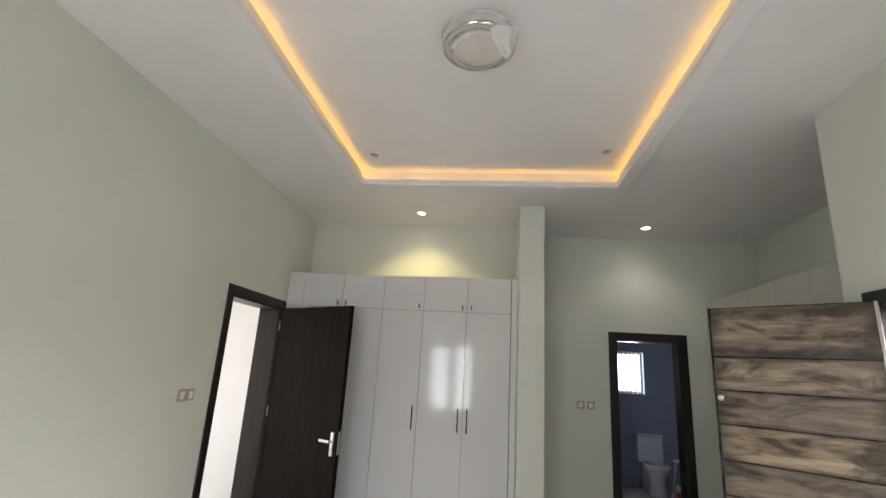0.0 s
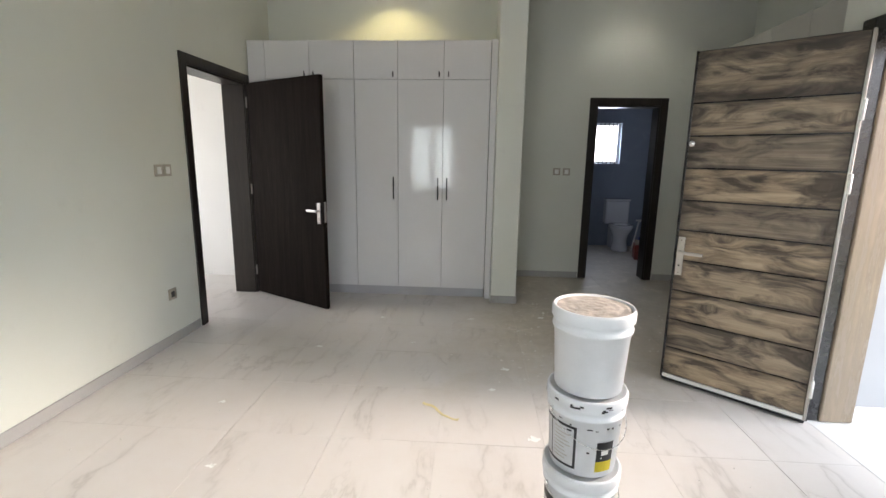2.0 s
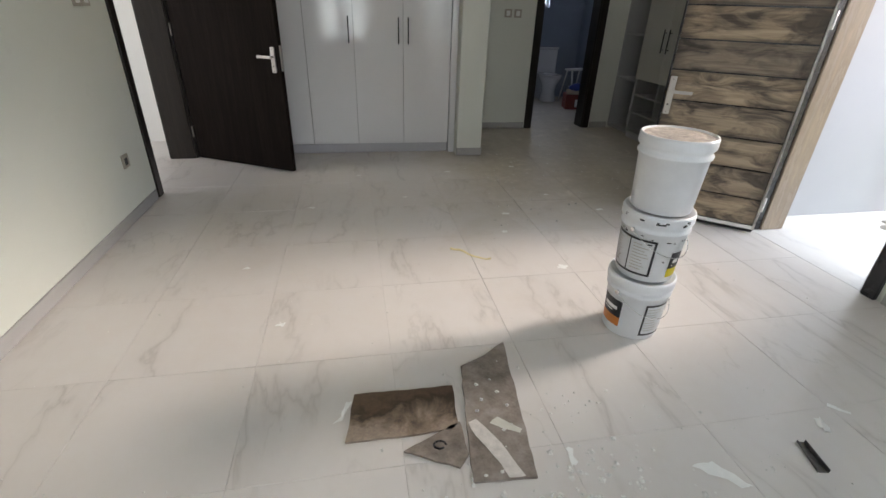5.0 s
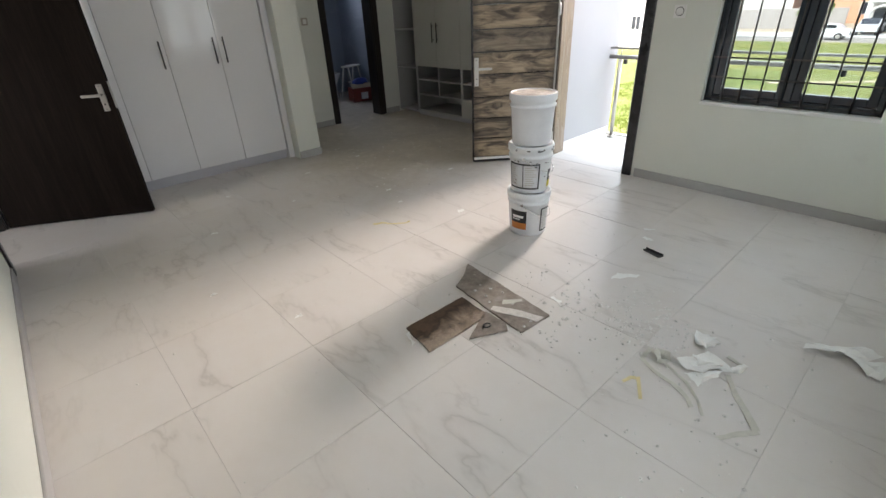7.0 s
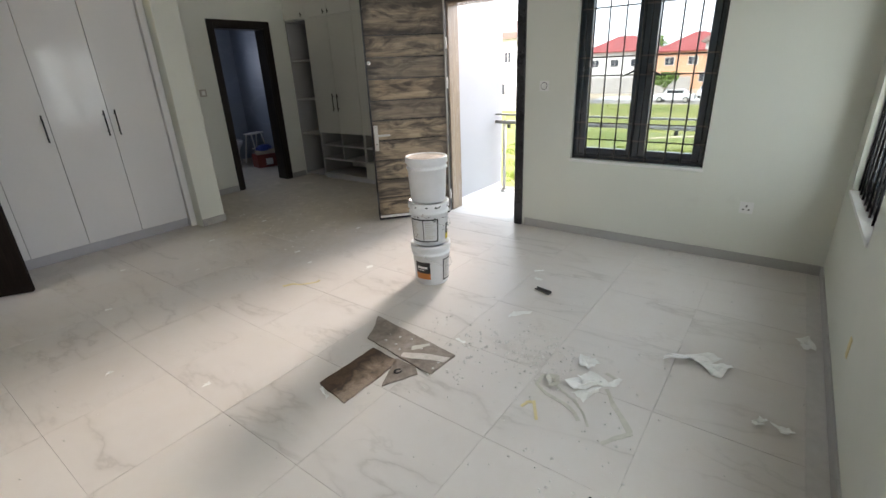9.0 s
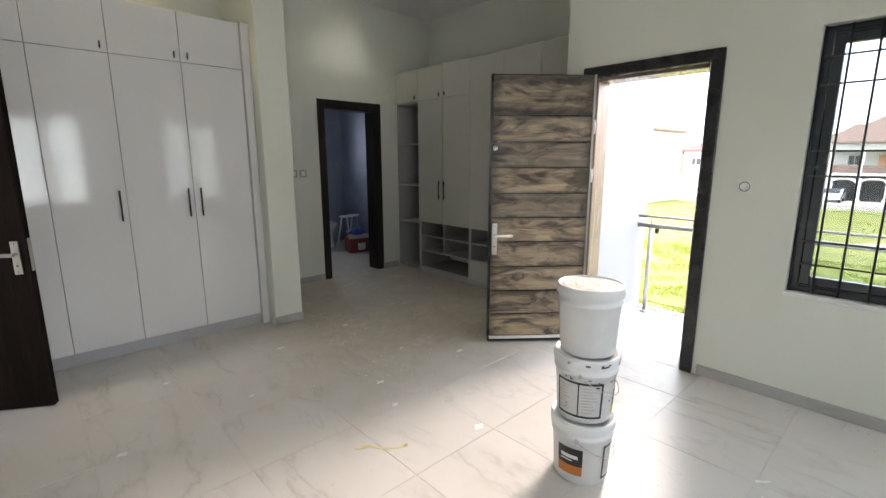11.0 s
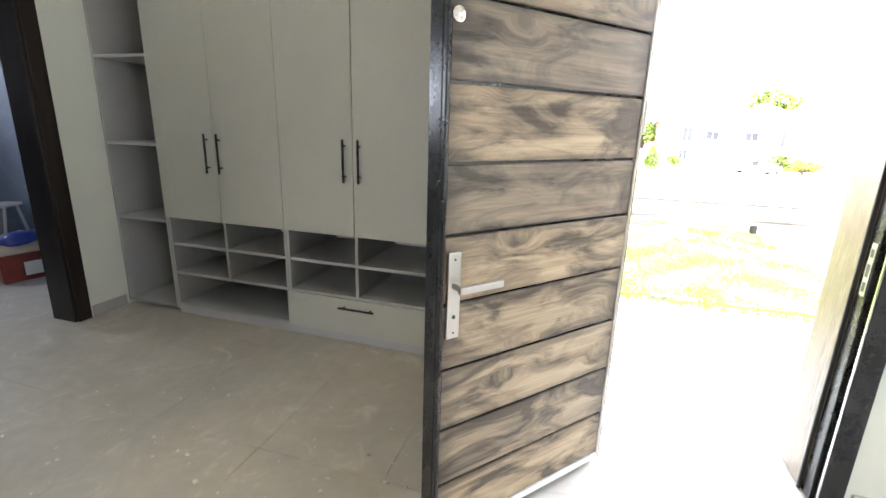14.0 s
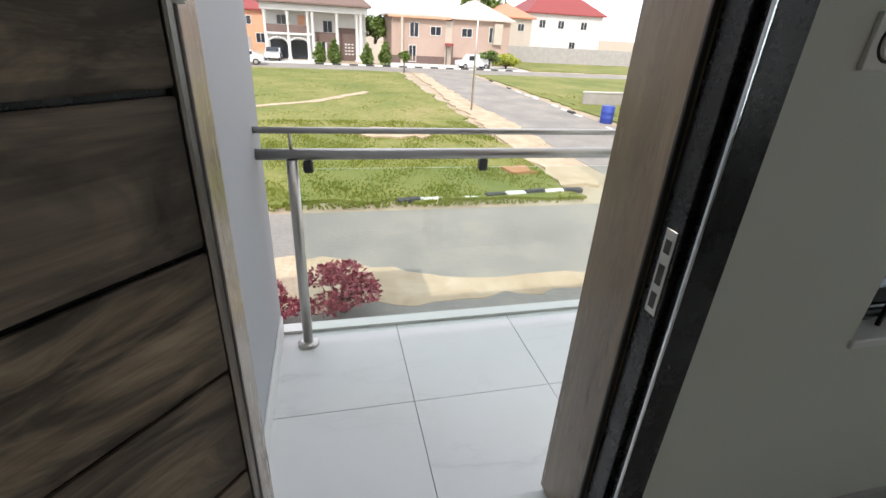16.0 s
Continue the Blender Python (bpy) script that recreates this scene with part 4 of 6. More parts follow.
M_BLUE = plain("blue_plastic", (0.03, 0.06, 0.30), 0.4, var=0.2, scale=14)
M_RED = plain("red_plastic", (0.20, 0.035, 0.025), 0.45, var=0.2, scale=14)
M_CARD = plain("cardboard", (0.36, 0.29, 0.21), 0.85, var=0.15, scale=9)
st = thing("step_stool", (2.98, 7.80, 0), 20, "white painted metal step stool in the bathroom", "stool")
for sx in (-0.16, 0.16):
    for sy in (-0.15, 0.15):
        bm = bmesh.new()
        rod(bm, (sx, sy, 0.0), (sx * 0.85, sy * 0.35, 0.50), 0.012)
        part("leg", bm, M_WHITEP, st)
part("seat", one_box((-0.18, -0.08, 0.50), (0.18, 0.08, 0.525), 0.006), M_WHITEP, st)
part("step", one_box((-0.15, -0.14, 0.25), (0.15, -0.02, 0.268), 0.004), M_WHITEP, st)
bx = thing("paint_box", (2.82, 7.28, 0), -12, "red and brown cardboard carton on the bathroom floor", "box")
part("carton", one_box((-0.20, -0.13, 0), (0.20, 0.13, 0.22), 0.006), M_RED, bx)
part("flap", one_box((-0.20, -0.13, 0.0), (0.20, 0.02, 0.006), 0.001, Matrix.Translation((0, -0.03, 0.272)) @ Euler((0.35, 0, 0)).to_matrix().to_4x4()), M_CARD, bx, "brown open flap")
part("label", one_box((-0.06, -0.133, 0.04), (0.06, -0.129, 0.15)), M_WHITEP, bx, "pale label")
bg_ = bmesh.new()
lathe(bg_, [(0.0, 0.0), (0.13, 0.0), (0.16, 0.05), (0.15, 0.11), (0.10, 0.15), (0.04, 0.16), (0.0, 0.155)], 14)
for v in bg_.verts:
    v.co += Vector((0.02 * noise.noise(v.co * 9), 0.02 * noise.noise(v.co * 9 + Vector((3, 0, 0))), 0.015 * noise.noise(v.co * 7)))
    v.co.z = max(v.co.z, 0)
bag = solid("blue_bag", bg_, M_BLUE, "crumpled blue plastic bag lying on the carton", "bag", "")
bag.matrix_world = pose(2.84, 7.33, 0.22, 0, 0, 10) @ Matrix.Diagonal((1.05, 0.6, 0.9, 1))

# ---- balcony ----
rail = thing("balcony_railing", (3.252, 0, -0.02), 0, "stainless steel balcony railing with glass infill panels", "railing")
bm = bmesh.new()
rod(bm, (0, 2.934, 0.858), (0, -1.15, 0.858), 0.021, seg=16)
part("handrail", bm, M_STEEL, rail)
bm = bmesh.new()
rod(bm, (0, 2.934, 0.945), (0, -1.15, 0.945), 0.012, seg=12)
part("top_rail", bm, M_STEEL, rail)
for y in (2.812, 0.10, -1.10):
    bm = bmesh.new()
    rod(bm, (0, y, 0.0), (0, y, 0.838), 0.021, seg=16)
    lathe(bm, [(0.046, 0.0), (0.046, 0.008), (0.040, 0.016), (0.024, 0.022)], 20, Matrix.Translation((0, y, 0)), True)
    post = part("post", bm, M_STEEL, rail)
    bm = bmesh.new()
    rod(bm, (0, y, 0.873), (0, y, 0.938), 0.006, seg=8)
    part("rail_pin", bm, M_STEEL, post)
for y in (2.755, 2.07, 0.9, 0.2, -0.2):
    bm = bmesh.new()
    box(bm, (-0.014, y - 0.018, 0.788), (0.022, y + 0.018, 0.836), 0.006)
    part("glass_clamp", bm, M_DARKP, rail, "dark glass clamp")
for y0, y1 in ((0.14, 2.80), (-1.06, 0.06)):
    g = part("glass_panel", one_box((0.002, y0, 0.035), (0.012, y1, 0.80)), M_GLASS, rail, "clear glass panel")
    g.visible_shadow = False
solid("balcony_edge", one_box((3.335, -1.2, -0.021), (3.402, 2.935, -0.004), 0.002), M_STEEL, "metal edge strip along the balcony slab", "trim")

# ---- paint pails stacked on the floor ----
M_PAIL = plain("pail_plastic", (0.74, 0.76, 0.78), 0.32, var=0.05, scale=16, world_space=False)
M_INK = plain("black_print", (0.02, 0.02, 0.022), 0.4, var=0.1)
M_PAPER = plain("label_paper", (0.58, 0.59, 0.60), 0.5, var=0.06, scale=40)
M_ORANGE = plain("orange_print", (0.55, 0.19, 0.04), 0.45, var=0.1)
M_YEL = plain("yellow_print", (0.65, 0.52, 0.03), 0.45, var=0.1)
M_DRIP = plain("dried_paint", (0.42, 0.38, 0.34), 0.6, var=0.6, scale=30)


def pail_radius(z, h=0.32):
    return 0.122 + 0.017 * z / h


def patch(bm, a0, a1, z0, z1, off):
    n = max(2, int((a1 - a0) / 6))
    lo = [bm.verts.new(((pail_radius(z0) + off) * math.cos(radians(a0 + (a1 - a0) * i / n)), (pail_radius(z0) + off) * math.sin(radians(a0 + (a1 - a0) * i / n)), z0)) for i in range(n + 1)]
    hi = [bm.verts.new(((pail_radius(z1) + off) * math.cos(radians(a0 + (a1 - a0) * i / n)), (pail_radius(z1) + off) * math.sin(radians(a0 + (a1 - a0) * i / n)), z1)) for i in range(n + 1)]
    for i in range(n):
        bm.faces.new((lo[i], lo[i + 1], hi[i + 1], hi[i]))
    return bm


def pail(z, label, rz=0.0, wire=True):
    p = thing("paint_pail", (0.644, 1.975, z), rz, label, "bucket", "stacked paint pails")
    bm = bmesh.new()
    lathe(bm, [(0.0, 0.0), (0.115, 0.0), (0.121, 0.006), (pail_radius(0.225), 0.225), (0.141, 0.228), (0.142, 0.238), (0.135, 0.243), (0.135, 0.262), (0.143, 0.266)], 48)
    part("body", bm, M_PAIL, p)
    bm = bmesh.new()
    lathe(bm, [(0.143, 0.264), (0.1455, 0.268), (0.1455, 0.300), (0.142, 0.308), (0.136, 0.308), (0.131, 0.300), (0.0, 0.300)], 48)
    part("lid", bm, M_PAIL, p)
    if not wire:
        return p
    bm = bmesh.new()
    pts = [Vector((0.147 * math.cos(a), 0.147 * math.sin(a), 0.232 - 0.10 * math.sin(a))) for a in [math.pi * i / 18 for i in range(19)]]
    for q, r in zip(pts, pts[1:]):
        rod(bm, q, r, 0.0018, seg=6)
    for s in (-1, 1):
        rod(bm, (s * 0.138, 0, 0.232), (s * 0.15, 0, 0.232), 0.009, seg=10)
    w = part("wire_handle", bm, M_CHROME, p)
    w.rotation_euler = (0, 0, radians(200 - rz))
    return p


def framed_label(p, a0, a1, z0, z1, columns, rows=9):
    part("label", patch(bmesh.new(), a0, a1, z0, z1, 0.0009), M_PAPER, p, "grey text panel of a paint pail")
    b, k = 0.010, 4.2
    bm = bmesh.new()
    patch(bm, a0, a1, z0, z0 + b, 0.0016)
    patch(bm, a0, a1, z1 - b, z1, 0.0016)
    edges = [a0 + (a1 - a0) * c / columns for c in range(columns + 1)]
    for i, a in enumerate(edges):
        lo = a if i == 0 else a - k if i == columns else a - k * 0.3
        patch(bm, lo, lo + (k if i in (0, columns) else k * 0.6), z0 + b, z1 - b, 0.0016)
    part("label_border", bm, M_INK, p, "black border")
    bm = bmesh.new()
    for c in range(columns):
        for r in range(rows):
            z = z1 - b * 2 - (z1 - z0 - b * 4) * (r + 0.3) / rows
            wdt = (edges[c + 1] - edges[c] - 2 * k) * random.uniform(0.45, 0.95)
            patch(bm, edges[c] + k * 1.6, edges[c] + k * 1.6 + wdt * 0.85, z - 0.0035, z, 0.0014)
    tagged(part("text_bars", bm, M_GREYP, p), kind="stuff")


def colour_label(p, a0, a1, z0, z1, low):
    zm = z0 + (z1 - z0) * 0.35
    part("label", patch(bmesh.new(), a0, a1, zm, z1, 0.0010), M_INK, p, "black colour label")
    part("label_band", patch(bmesh.new(), a0, a1, z0, zm, 0.0010), low, p, "bright band of the label")
    bm = bmesh.new()
    patch(bm, a0 + 8, a1 - 9, z1 - 0.052, z1 - 0.034, 0.0017)
    patch(bm, a0 + 8, a1 - 20, z1 - 0.066, z1 - 0.060, 0.0017)
    part("lettering", bm, M_WHITEP, p, "pale lettering bars")


p1 = pail(0.0, "white plastic paint pail with black and orange label")
colour_label(p1, 160, 213, 0.05, 0.185, M_ORANGE)
framed_label(p1, 256, 314, 0.03, 0.20, 1)
p2 = pail(0.3095, "white plastic paint pail with a bordered text panel, mid-stack", 4)
framed_label(p2, 146, 241, 0.03, 0.20, 2)
colour_label(p2, 273, 303, 0.03, 0.15, M_YEL)
bm = bmesh.new()
for k in range(34):
    a, z = random.uniform(150, 330), random.choice((random.uniform(0.195, 0.215), random.uniform(0.06, 0.2), random.uniform(0.268, 0.290), random.uniform(0.268, 0.290)))
    patch(bm, a, a + random.uniform(1, 9), z, z + random.uniform(0.002, 0.008), 0.0102 if z > 0.26 else 0.0022)
tagged(part("paint_smears", bm, M_INK, p2, "dark paint smears"), kind="stuff")
p3 = pail(0.619, "plain white plastic paint pail with a paint-smeared lid", -7, False)
bm = bmesh.new()
rings = []
for r in range(9):
    rr = 0.126 * (1 - r / 9.0) + 0.004
    rings.append([bm.verts.new((rr * math.cos(a) + 0.003 * noise.noise(Vector((9 * math.cos(a), 9 * math.sin(a), r))), rr * math.sin(a), 0.3008 + (0.0042 if r % 2 else 0.0012) * (0.55 + 0.45 * noise.noise(Vector((3 * math.cos(a), 3 * math.sin(a), r * 1.7)))))) for a in [6.283185 * i / 40 for i in range(40)]])
for a, b in zip(rings, rings[1:]):
    for i in range(40):
        bm.faces.new((a[i], a[(i + 1) % 40], b[(i + 1) % 40], b[i]))
bm.faces.new(rings[-1])
tagged(part("dried_paint", bm, M_DRIP, p3, "dried paint crusts"), kind="stuff")

# ---- outside: ground, roads, lawns ----
G = -3.3


def speckled(name, stops, scale, rough=0.9, bumps=0.4, fine=9.0):
    m, nt, b = nodes_of(name)
    co = position(nt)
    f = arith(nt, "ADD", arith(nt, "MULTIPLY", tex_noise(nt, co, scale, 6, 0.65), 0.6), arith(nt, "MULTIPLY", tex_noise(nt, co, scale * fine, 4, 0.7), 0.4))
    nt.links.new(ramp(nt, f, stops), b.inputs["Base Color"])
    b.inputs["Roughness"].default_value = rough
    bump(nt, b, f, bumps, 0.05)
    return m


M_SOIL = speckled("sandy_soil", [(0.3, (0.22, 0.17, 0.11)), (0.5, (0.36, 0.29, 0.20)), (0.7, (0.46, 0.40, 0.30))], 0.35)
M_SAND = speckled("pale_sand", [(0.3, (0.30, 0.215, 0.13)), (0.5, (0.43, 0.335, 0.225)), (0.7, (0.54, 0.45, 0.33))], 1.3)
M_ROAD = speckled("worn_asphalt", [(0.3, (0.165, 0.155, 0.14)), (0.5, (0.235, 0.217, 0.192)), (0.70, (0.36, 0.318, 0.26))], 0.5, 0.85, 0.25, 30)
M_LAWN = speckled("lawn_ground", [(0.30, (0.085, 0.115, 0.018)), (0.44, (0.125, 0.15, 0.025)), (0.55, (0.19, 0.19, 0.045)), (0.66, (0.26, 0.225, 0.085)), (0.74, (0.34, 0.27, 0.15))], 0.22, 0.95, 0.6, 14)
M_BLADE = speckled("grass_blades", [(0.3, (0.11, 0.16, 0.02)), (0.5, (0.20, 0.22, 0.04)), (0.75, (0.31, 0.275, 0.09))], 0.5, 0.9, 0.0)
blade_nt = M_BLADE.node_tree
blade_mix, blade_thin = blade_nt.nodes.new("ShaderNodeMixShader"), blade_nt.nodes.new("ShaderNodeBsdfTranslucent")
blade_thin.inputs[0].default_value = (0.27, 0.31, 0.05, 1)
blade_nt.links.new(blade_nt.nodes["Principled BSDF"].outputs[0], blade_mix.inputs[1])
blade_nt.links.new(blade_thin.outputs[0], blade_mix.inputs[2])
blade_nt.links.new(blade_mix.outputs[0], blade_nt.nodes["Material Output"].inputs["Surface"])
M_CONC = speckled("kerb_concrete", [(0.3, (0.45, 0.44, 0.42)), (0.7, (0.62, 0.61, 0.58))], 3)
M_KBLACK = speckled("kerb_black", [(0.3, (0.03, 0.03, 0.03)), (0.7, (0.07, 0.07, 0.07))], 3)
M_KWHITE = speckled("kerb_white", [(0.3, (0.6, 0.6, 0.58)), (0.7, (0.75, 0.75, 0.73))], 3)

solid("ground", one_box((-400, -600, G - 1.0), (900, 600, G)), M_SOIL, "sandy ground of the housing estate", "ground")
solid("road", one_box((4.4, -160, G - 0.05), (13.3, 160, G + 0.012)), M_ROAD, "worn grey asphalt road below the balcony", "road")
solid("side_road", one_box((13.3, -13.2, G - 0.05), (56.0, -7.2, G + 0.012)), M_ROAD, "worn grey asphalt side road", "road")
solid("far_road", one_box((56.0, -120, G - 0.05), (62.0, 120, G + 0.014)), M_ROAD, "far asphalt road in front of the houses", "road")


def ragged(corners, wob, step=0.8):
    """The outline through the corners, broken into short uneven pieces."""
    out = []
    for (ax, ay), (bx, by) in zip(corners, corners[1:] + corners[:1]):
        k = max(3, int(math.hypot(bx - ax, by - ay) / step))
        out += [(ax + (bx - ax) * i / k + random.uniform(-wob, wob) * 0.5, ay + (by - ay) * i / k + random.uniform(-wob, wob) * 0.5) for i in range(k)]
    return out


def lawn(name, x0, x1, y0, y1, label, wob=0.7, n=60):
    """A low grass-grown slab with a ragged edge."""
    random.seed(len(name) * 7 + int(x0))
    pts = ragged([(x0, y0), (x1, y0), (x1, y1), (x0, y1)], wob)
    bm = prism(bmesh.new(), pts, G - 0.1, G + 0.09)
    return solid(name, bm, M_LAWN, label, "lawn")


lawn("lawn", 13.9, 55.0, -4.9, 70, "bright green unkempt lawn across the road")
lawn("lawn_side", 17.0, 55.4, -70, -14.0, "bright green lawn beside the side road", 0.5)
lawn("lawn_far", 63.5, 82.0, -60, -24.5, "far green lawn before a garden wall", 0.8)
VERGE = [(15.0, -4.9), (17, -5.0), (20.6, -5.0), (26.5, -5.2), (35.2, -5.6), (48.6, -6.2), (54, -6.5), (54, -7.5), (48.9, -7.4), (32.7, -6.9), (26.7, -7.2), (21.7, -7.1), (16.2, -6.4), (14.8, -6.1)]
DRIFT = [(8.5, 7.5), (9.7, 6.6), (10.3, 5.0), (10.7, 3.6), (10.6, 2.6), (9.95, 1.6), (9.5, 0.5), (9.38, -0.8), (9.2, -3.0), (9.0, -8.0), (8.5, -8.0), (8.6, 0.0)]
solid("sand_verge", prism(bmesh.new(), ragged(VERGE, 0.5, 0.6), G - 0.1, G + 0.095), M_SAND, "ragged brown sand verge along the side road", "verge")
solid("sand_drift", prism(bmesh.new(), ragged(DRIFT, 0.3, 0.4), G - 0.1, G + 0.017), M_SAND, "pale sand drifted over the road edge", "verge")
solid("bare_patch", prism(bmesh.new(), ragged([(21.9, -1.4), (22.2, 1.2), (23.0, 1.6), (24.0, 0.6), (23.8, -1.5), (22.8, -2.0)], 0.5, 0.5), G - 0.1, G + 0.17), M_SAND, "bare sandy patch in the lawn", "verge")
solid("foot_track", prism(bmesh.new(), ragged([(29.0, 7.5), (32.0, 3.2), (37.2, -0.4), (37.4, 0.1), (32.4, 3.9), (29.4, 7.9)], 0.25, 0.6), G - 0.1, G + 0.13), M_SAND, "pale trodden track across the lawn", "verge")
solid("dirt_patch", prism(bmesh.new(), ragged([(16.1, -3.5), (16.9, -3.4), (17.0, -4.2), (16.2, -4.4)], 0.35, 0.3), G - 0.1, G + 0.18), speckled("rusty_soil", [(0.3, (0.28, 0.12, 0.05)), (0.7, (0.44, 0.23, 0.11))], 2.5), "small heap of rusty brown soil in the grass", "verge")
solid("paved_yard", one_box((62.0, 4.0, G - 0.05), (68.0, 22, G + 0.02)), M_CONC, "pale paved forecourt", "pavement")
solid("paved_yard_b", one_box((62.0, -23.5, G - 0.05), (70.0, -4.6, G + 0.02)), M_CONC, "pale paved forecourt", "pavement")

# tufts of grass
def grass(name, n, area, h, label):
    rng = np.random.default_rng(11)
    x = rng.uniform(area[0], area[1], n)
    y = rng.uniform(area[2], area[3], n)
    a = rng.uniform(0, 6.283, n)
    clump = 0.5 + 0.5 * np.sin(x * 1.7 + 2 * np.sin(y * 0.9)) * np.sin(y * 1.3 + 1.5 * np.sin(x * 0.7))
    hh = h * rng.uniform(0.4, 1.3, n) * (0.5 + 1.1 * clump)
    verts, faces = np.zeros((n * 9, 3)), np.arange(n * 9).reshape(-1, 3)
    for k in range(3):
        t = a + k * 2.1
        c, s = np.cos(t), np.sin(t)
        w = 0.10 * h / 0.25
        for j, (dx, z) in enumerate(((-w, 0.0), (w, 0.0), (w * 0.3, 1.0))):
            verts[k * 3 + j::9] = np.stack((x + c * dx + (s * 0.4 * hh * z), y + s * dx - (c * 0.4 * hh * z), G + 0.05 + hh * z + 0 * x), 1)
    me = bpy.data.meshes.new(name)
    me.from_pydata(verts.tolist(), [], faces.tolist())
    me.materials.append(M_BLADE)
    return tagged(new(name, me), label, "grass", kind="stuff")


grass("lawn_grass", 30000, (13.4, 26, -4.8, 14), 0.085, "rough green grass tufts on the lawn")
grass("far_grass", 12000, (26, 54, -4.8, 26), 0.075, "rough green grass tufts farther off")
grass("side_grass", 2500, (18, 40, -24, -14.4), 0.10, "rough green grass tufts by the side road")


# kerb stones
def kerb(name, x0, y0, x1, y1, n, label, worn=0.0):
    """A row of painted stones; worn ones have sunk, tilted or gone."""
    rk = random.Random(n)
    k = thing(name, (0, 0, 0), 0, label, "kerb", kind="structure")
    ang = math.atan2(y1 - y0, x1 - x0)
    ln = math.hypot(x1 - x0, y1 - y0) / n
    me = {}
    for c, mat in ((0, M_KBLACK), (1, M_KWHITE)):
        me[c] = mesh_of("kerb_stone", one_box((0.012, -0.10, -0.15), (ln - 0.012, 0.10, 0.17), 0.02), mat)
    for i in range(n):
        if rk.random() < worn * 0.45:
            continue
        ob = new("kerb_stone", me[i % 2])
        ob.parent = k
        ob.matrix_local = pose(x0 + (x1 - x0) * i / n, y0 + (y1 - y0) * i / n, G - worn * rk.uniform(0.0, 0.12), worn * rk.uniform(-9, 9), worn * rk.uniform(-4, 4), math.degrees(ang) + worn * rk.uniform(-4, 4))


kerb("kerb_near", 13.85, 0.9, 14.5, -5.9, 10, "worn black and white kerb stones beside the lawn", 0.6)
kerb("kerb_far", 62.1, 4.0, 62.1, -22, 26, "far black and white painted kerb")
kerb("kerb_side", 22.0, -12.6, 50, -13.6, 30, "broken kerb stones along the side road", 1.0)

# ---- houses ----
M_PLASTER = paint("white_plaster", (0.60, 0.59, 0.56))
M_CREAM = paint("cream_plaster", (0.50, 0.44, 0.36))
M_PINK = paint("pink_plaster", (0.43, 0.315, 0.255))
M_ORANGEW = paint("orange_plaster", (0.62, 0.33, 0.20))
M_BROWNW = plain("brown_cladding", (0.15, 0.10, 0.085), 0.7, var=0.2, scale=1.5)
M_ROOFB = plain("brown_roof", (0.17, 0.115, 0.095), 0.7, var=0.15, scale=2)
M_ROOFR = plain("red_roof", (0.25, 0.045, 0.04), 0.6, var=0.15, scale=2)
M_ROOFW = plain("pale_metal_roof", (0.52, 0.44, 0.38), 0.45, var=0.10, scale=1)
M_ROOFO = plain("orange_roof", (0.55, 0.22, 0.13), 0.6, var=0.1, scale=2)
M_PANE = plain("dark_pane", (0.03, 0.035, 0.045), 0.12, var=0.2, scale=1)
M_GREYW = plain("block_wall", (0.36, 0.34, 0.32), 0.9, var=0.15, scale=1.5)


def hip_roof(bm, x0, x1, y0, y1, z, ridge, over=0.6, thick=0.18):
    x0, x1, y0, y1 = x0 - over, x1 + over, y0 - over, y1 + over
    box(bm, (x0, y0, z - thick), (x1, y1, z))
    w, d = x1 - x0, y1 - y0
    cx, cy, h = (x0 + x1) / 2, (y0 + y1) / 2, min(w, d) / 2
    if d >= w:
        r = [(cx, y0 + h * 0.9, ridge), (cx, y1 - h * 0.9, ridge)]
    else:
        r = [(x0 + h * 0.9, cy, ridge), (x1 - h * 0.9, cy, ridge)]
    v = [bm.verts.new(p) for p in ((x0, y0, z), (x1, y0, z), (x1, y1, z), (x0, y1, z), *r)]
    order = ((0, 1, 4), (1, 2, 5, 4), (2, 3, 5), (3, 0, 4, 5)) if d >= w else ((0, 1, 5, 4), (1, 2, 5), (2, 3, 4, 5), (3, 0, 4))
    for f in order:
        bm.faces.new([v[i] for i in f])
    return bm


def house(name, front, depth, y0, y1, eave, ridge, wall, roof, windows, label, back=False):
    """A house whose front looks to -x; windows are (y, z, width, height) on the front."""
    h = thing(name, (front, (y0 + y1) / 2, G), 0, label, "house")
    cy = (y0 + y1) / 2
    part("wall", one_box((0, y0 - cy, 0), (depth, y1 - cy, eave - G)), wall, h)
    part("roof", hip_roof(bmesh.new(), 0, depth, y0 - cy, y1 - cy, eave - G + 0.18, ridge - G), roof, h)
    for y, z, w, hh in windows:
        house_window(h, y - cy, z - G, w, hh)
    return h


def house_window(h, y, z, w, hh, x=0.0):
    fr = bmesh.new()
    t = 0.09
    for a, b in (((y - w / 2, z - hh / 2), (y - w / 2 + t, z + hh / 2)), ((y + w / 2 - t, z - hh / 2), (y + w / 2, z + hh / 2)), ((y - w / 2 + t, z - hh / 2), (y + w / 2 - t, z - hh / 2 + t)), ((y - w / 2 + t, z + hh / 2 - t), (y + w / 2 - t, z + hh / 2)), ((y - t / 3, z - hh / 2 + t), (y + t / 3, z + hh / 2 - t))):
        box(fr, (x - 0.07, a[0], a[1]), (x + 0.01, b[0], b[1]))
    win = part("window", fr, M_PLASTER, h)
    part("pane", one_box((x - 0.02, y - w / 2 + t, z - hh / 2 + t), (x + 0.005, y + w / 2 - t, z + hh / 2 - t)), M_PANE, win)


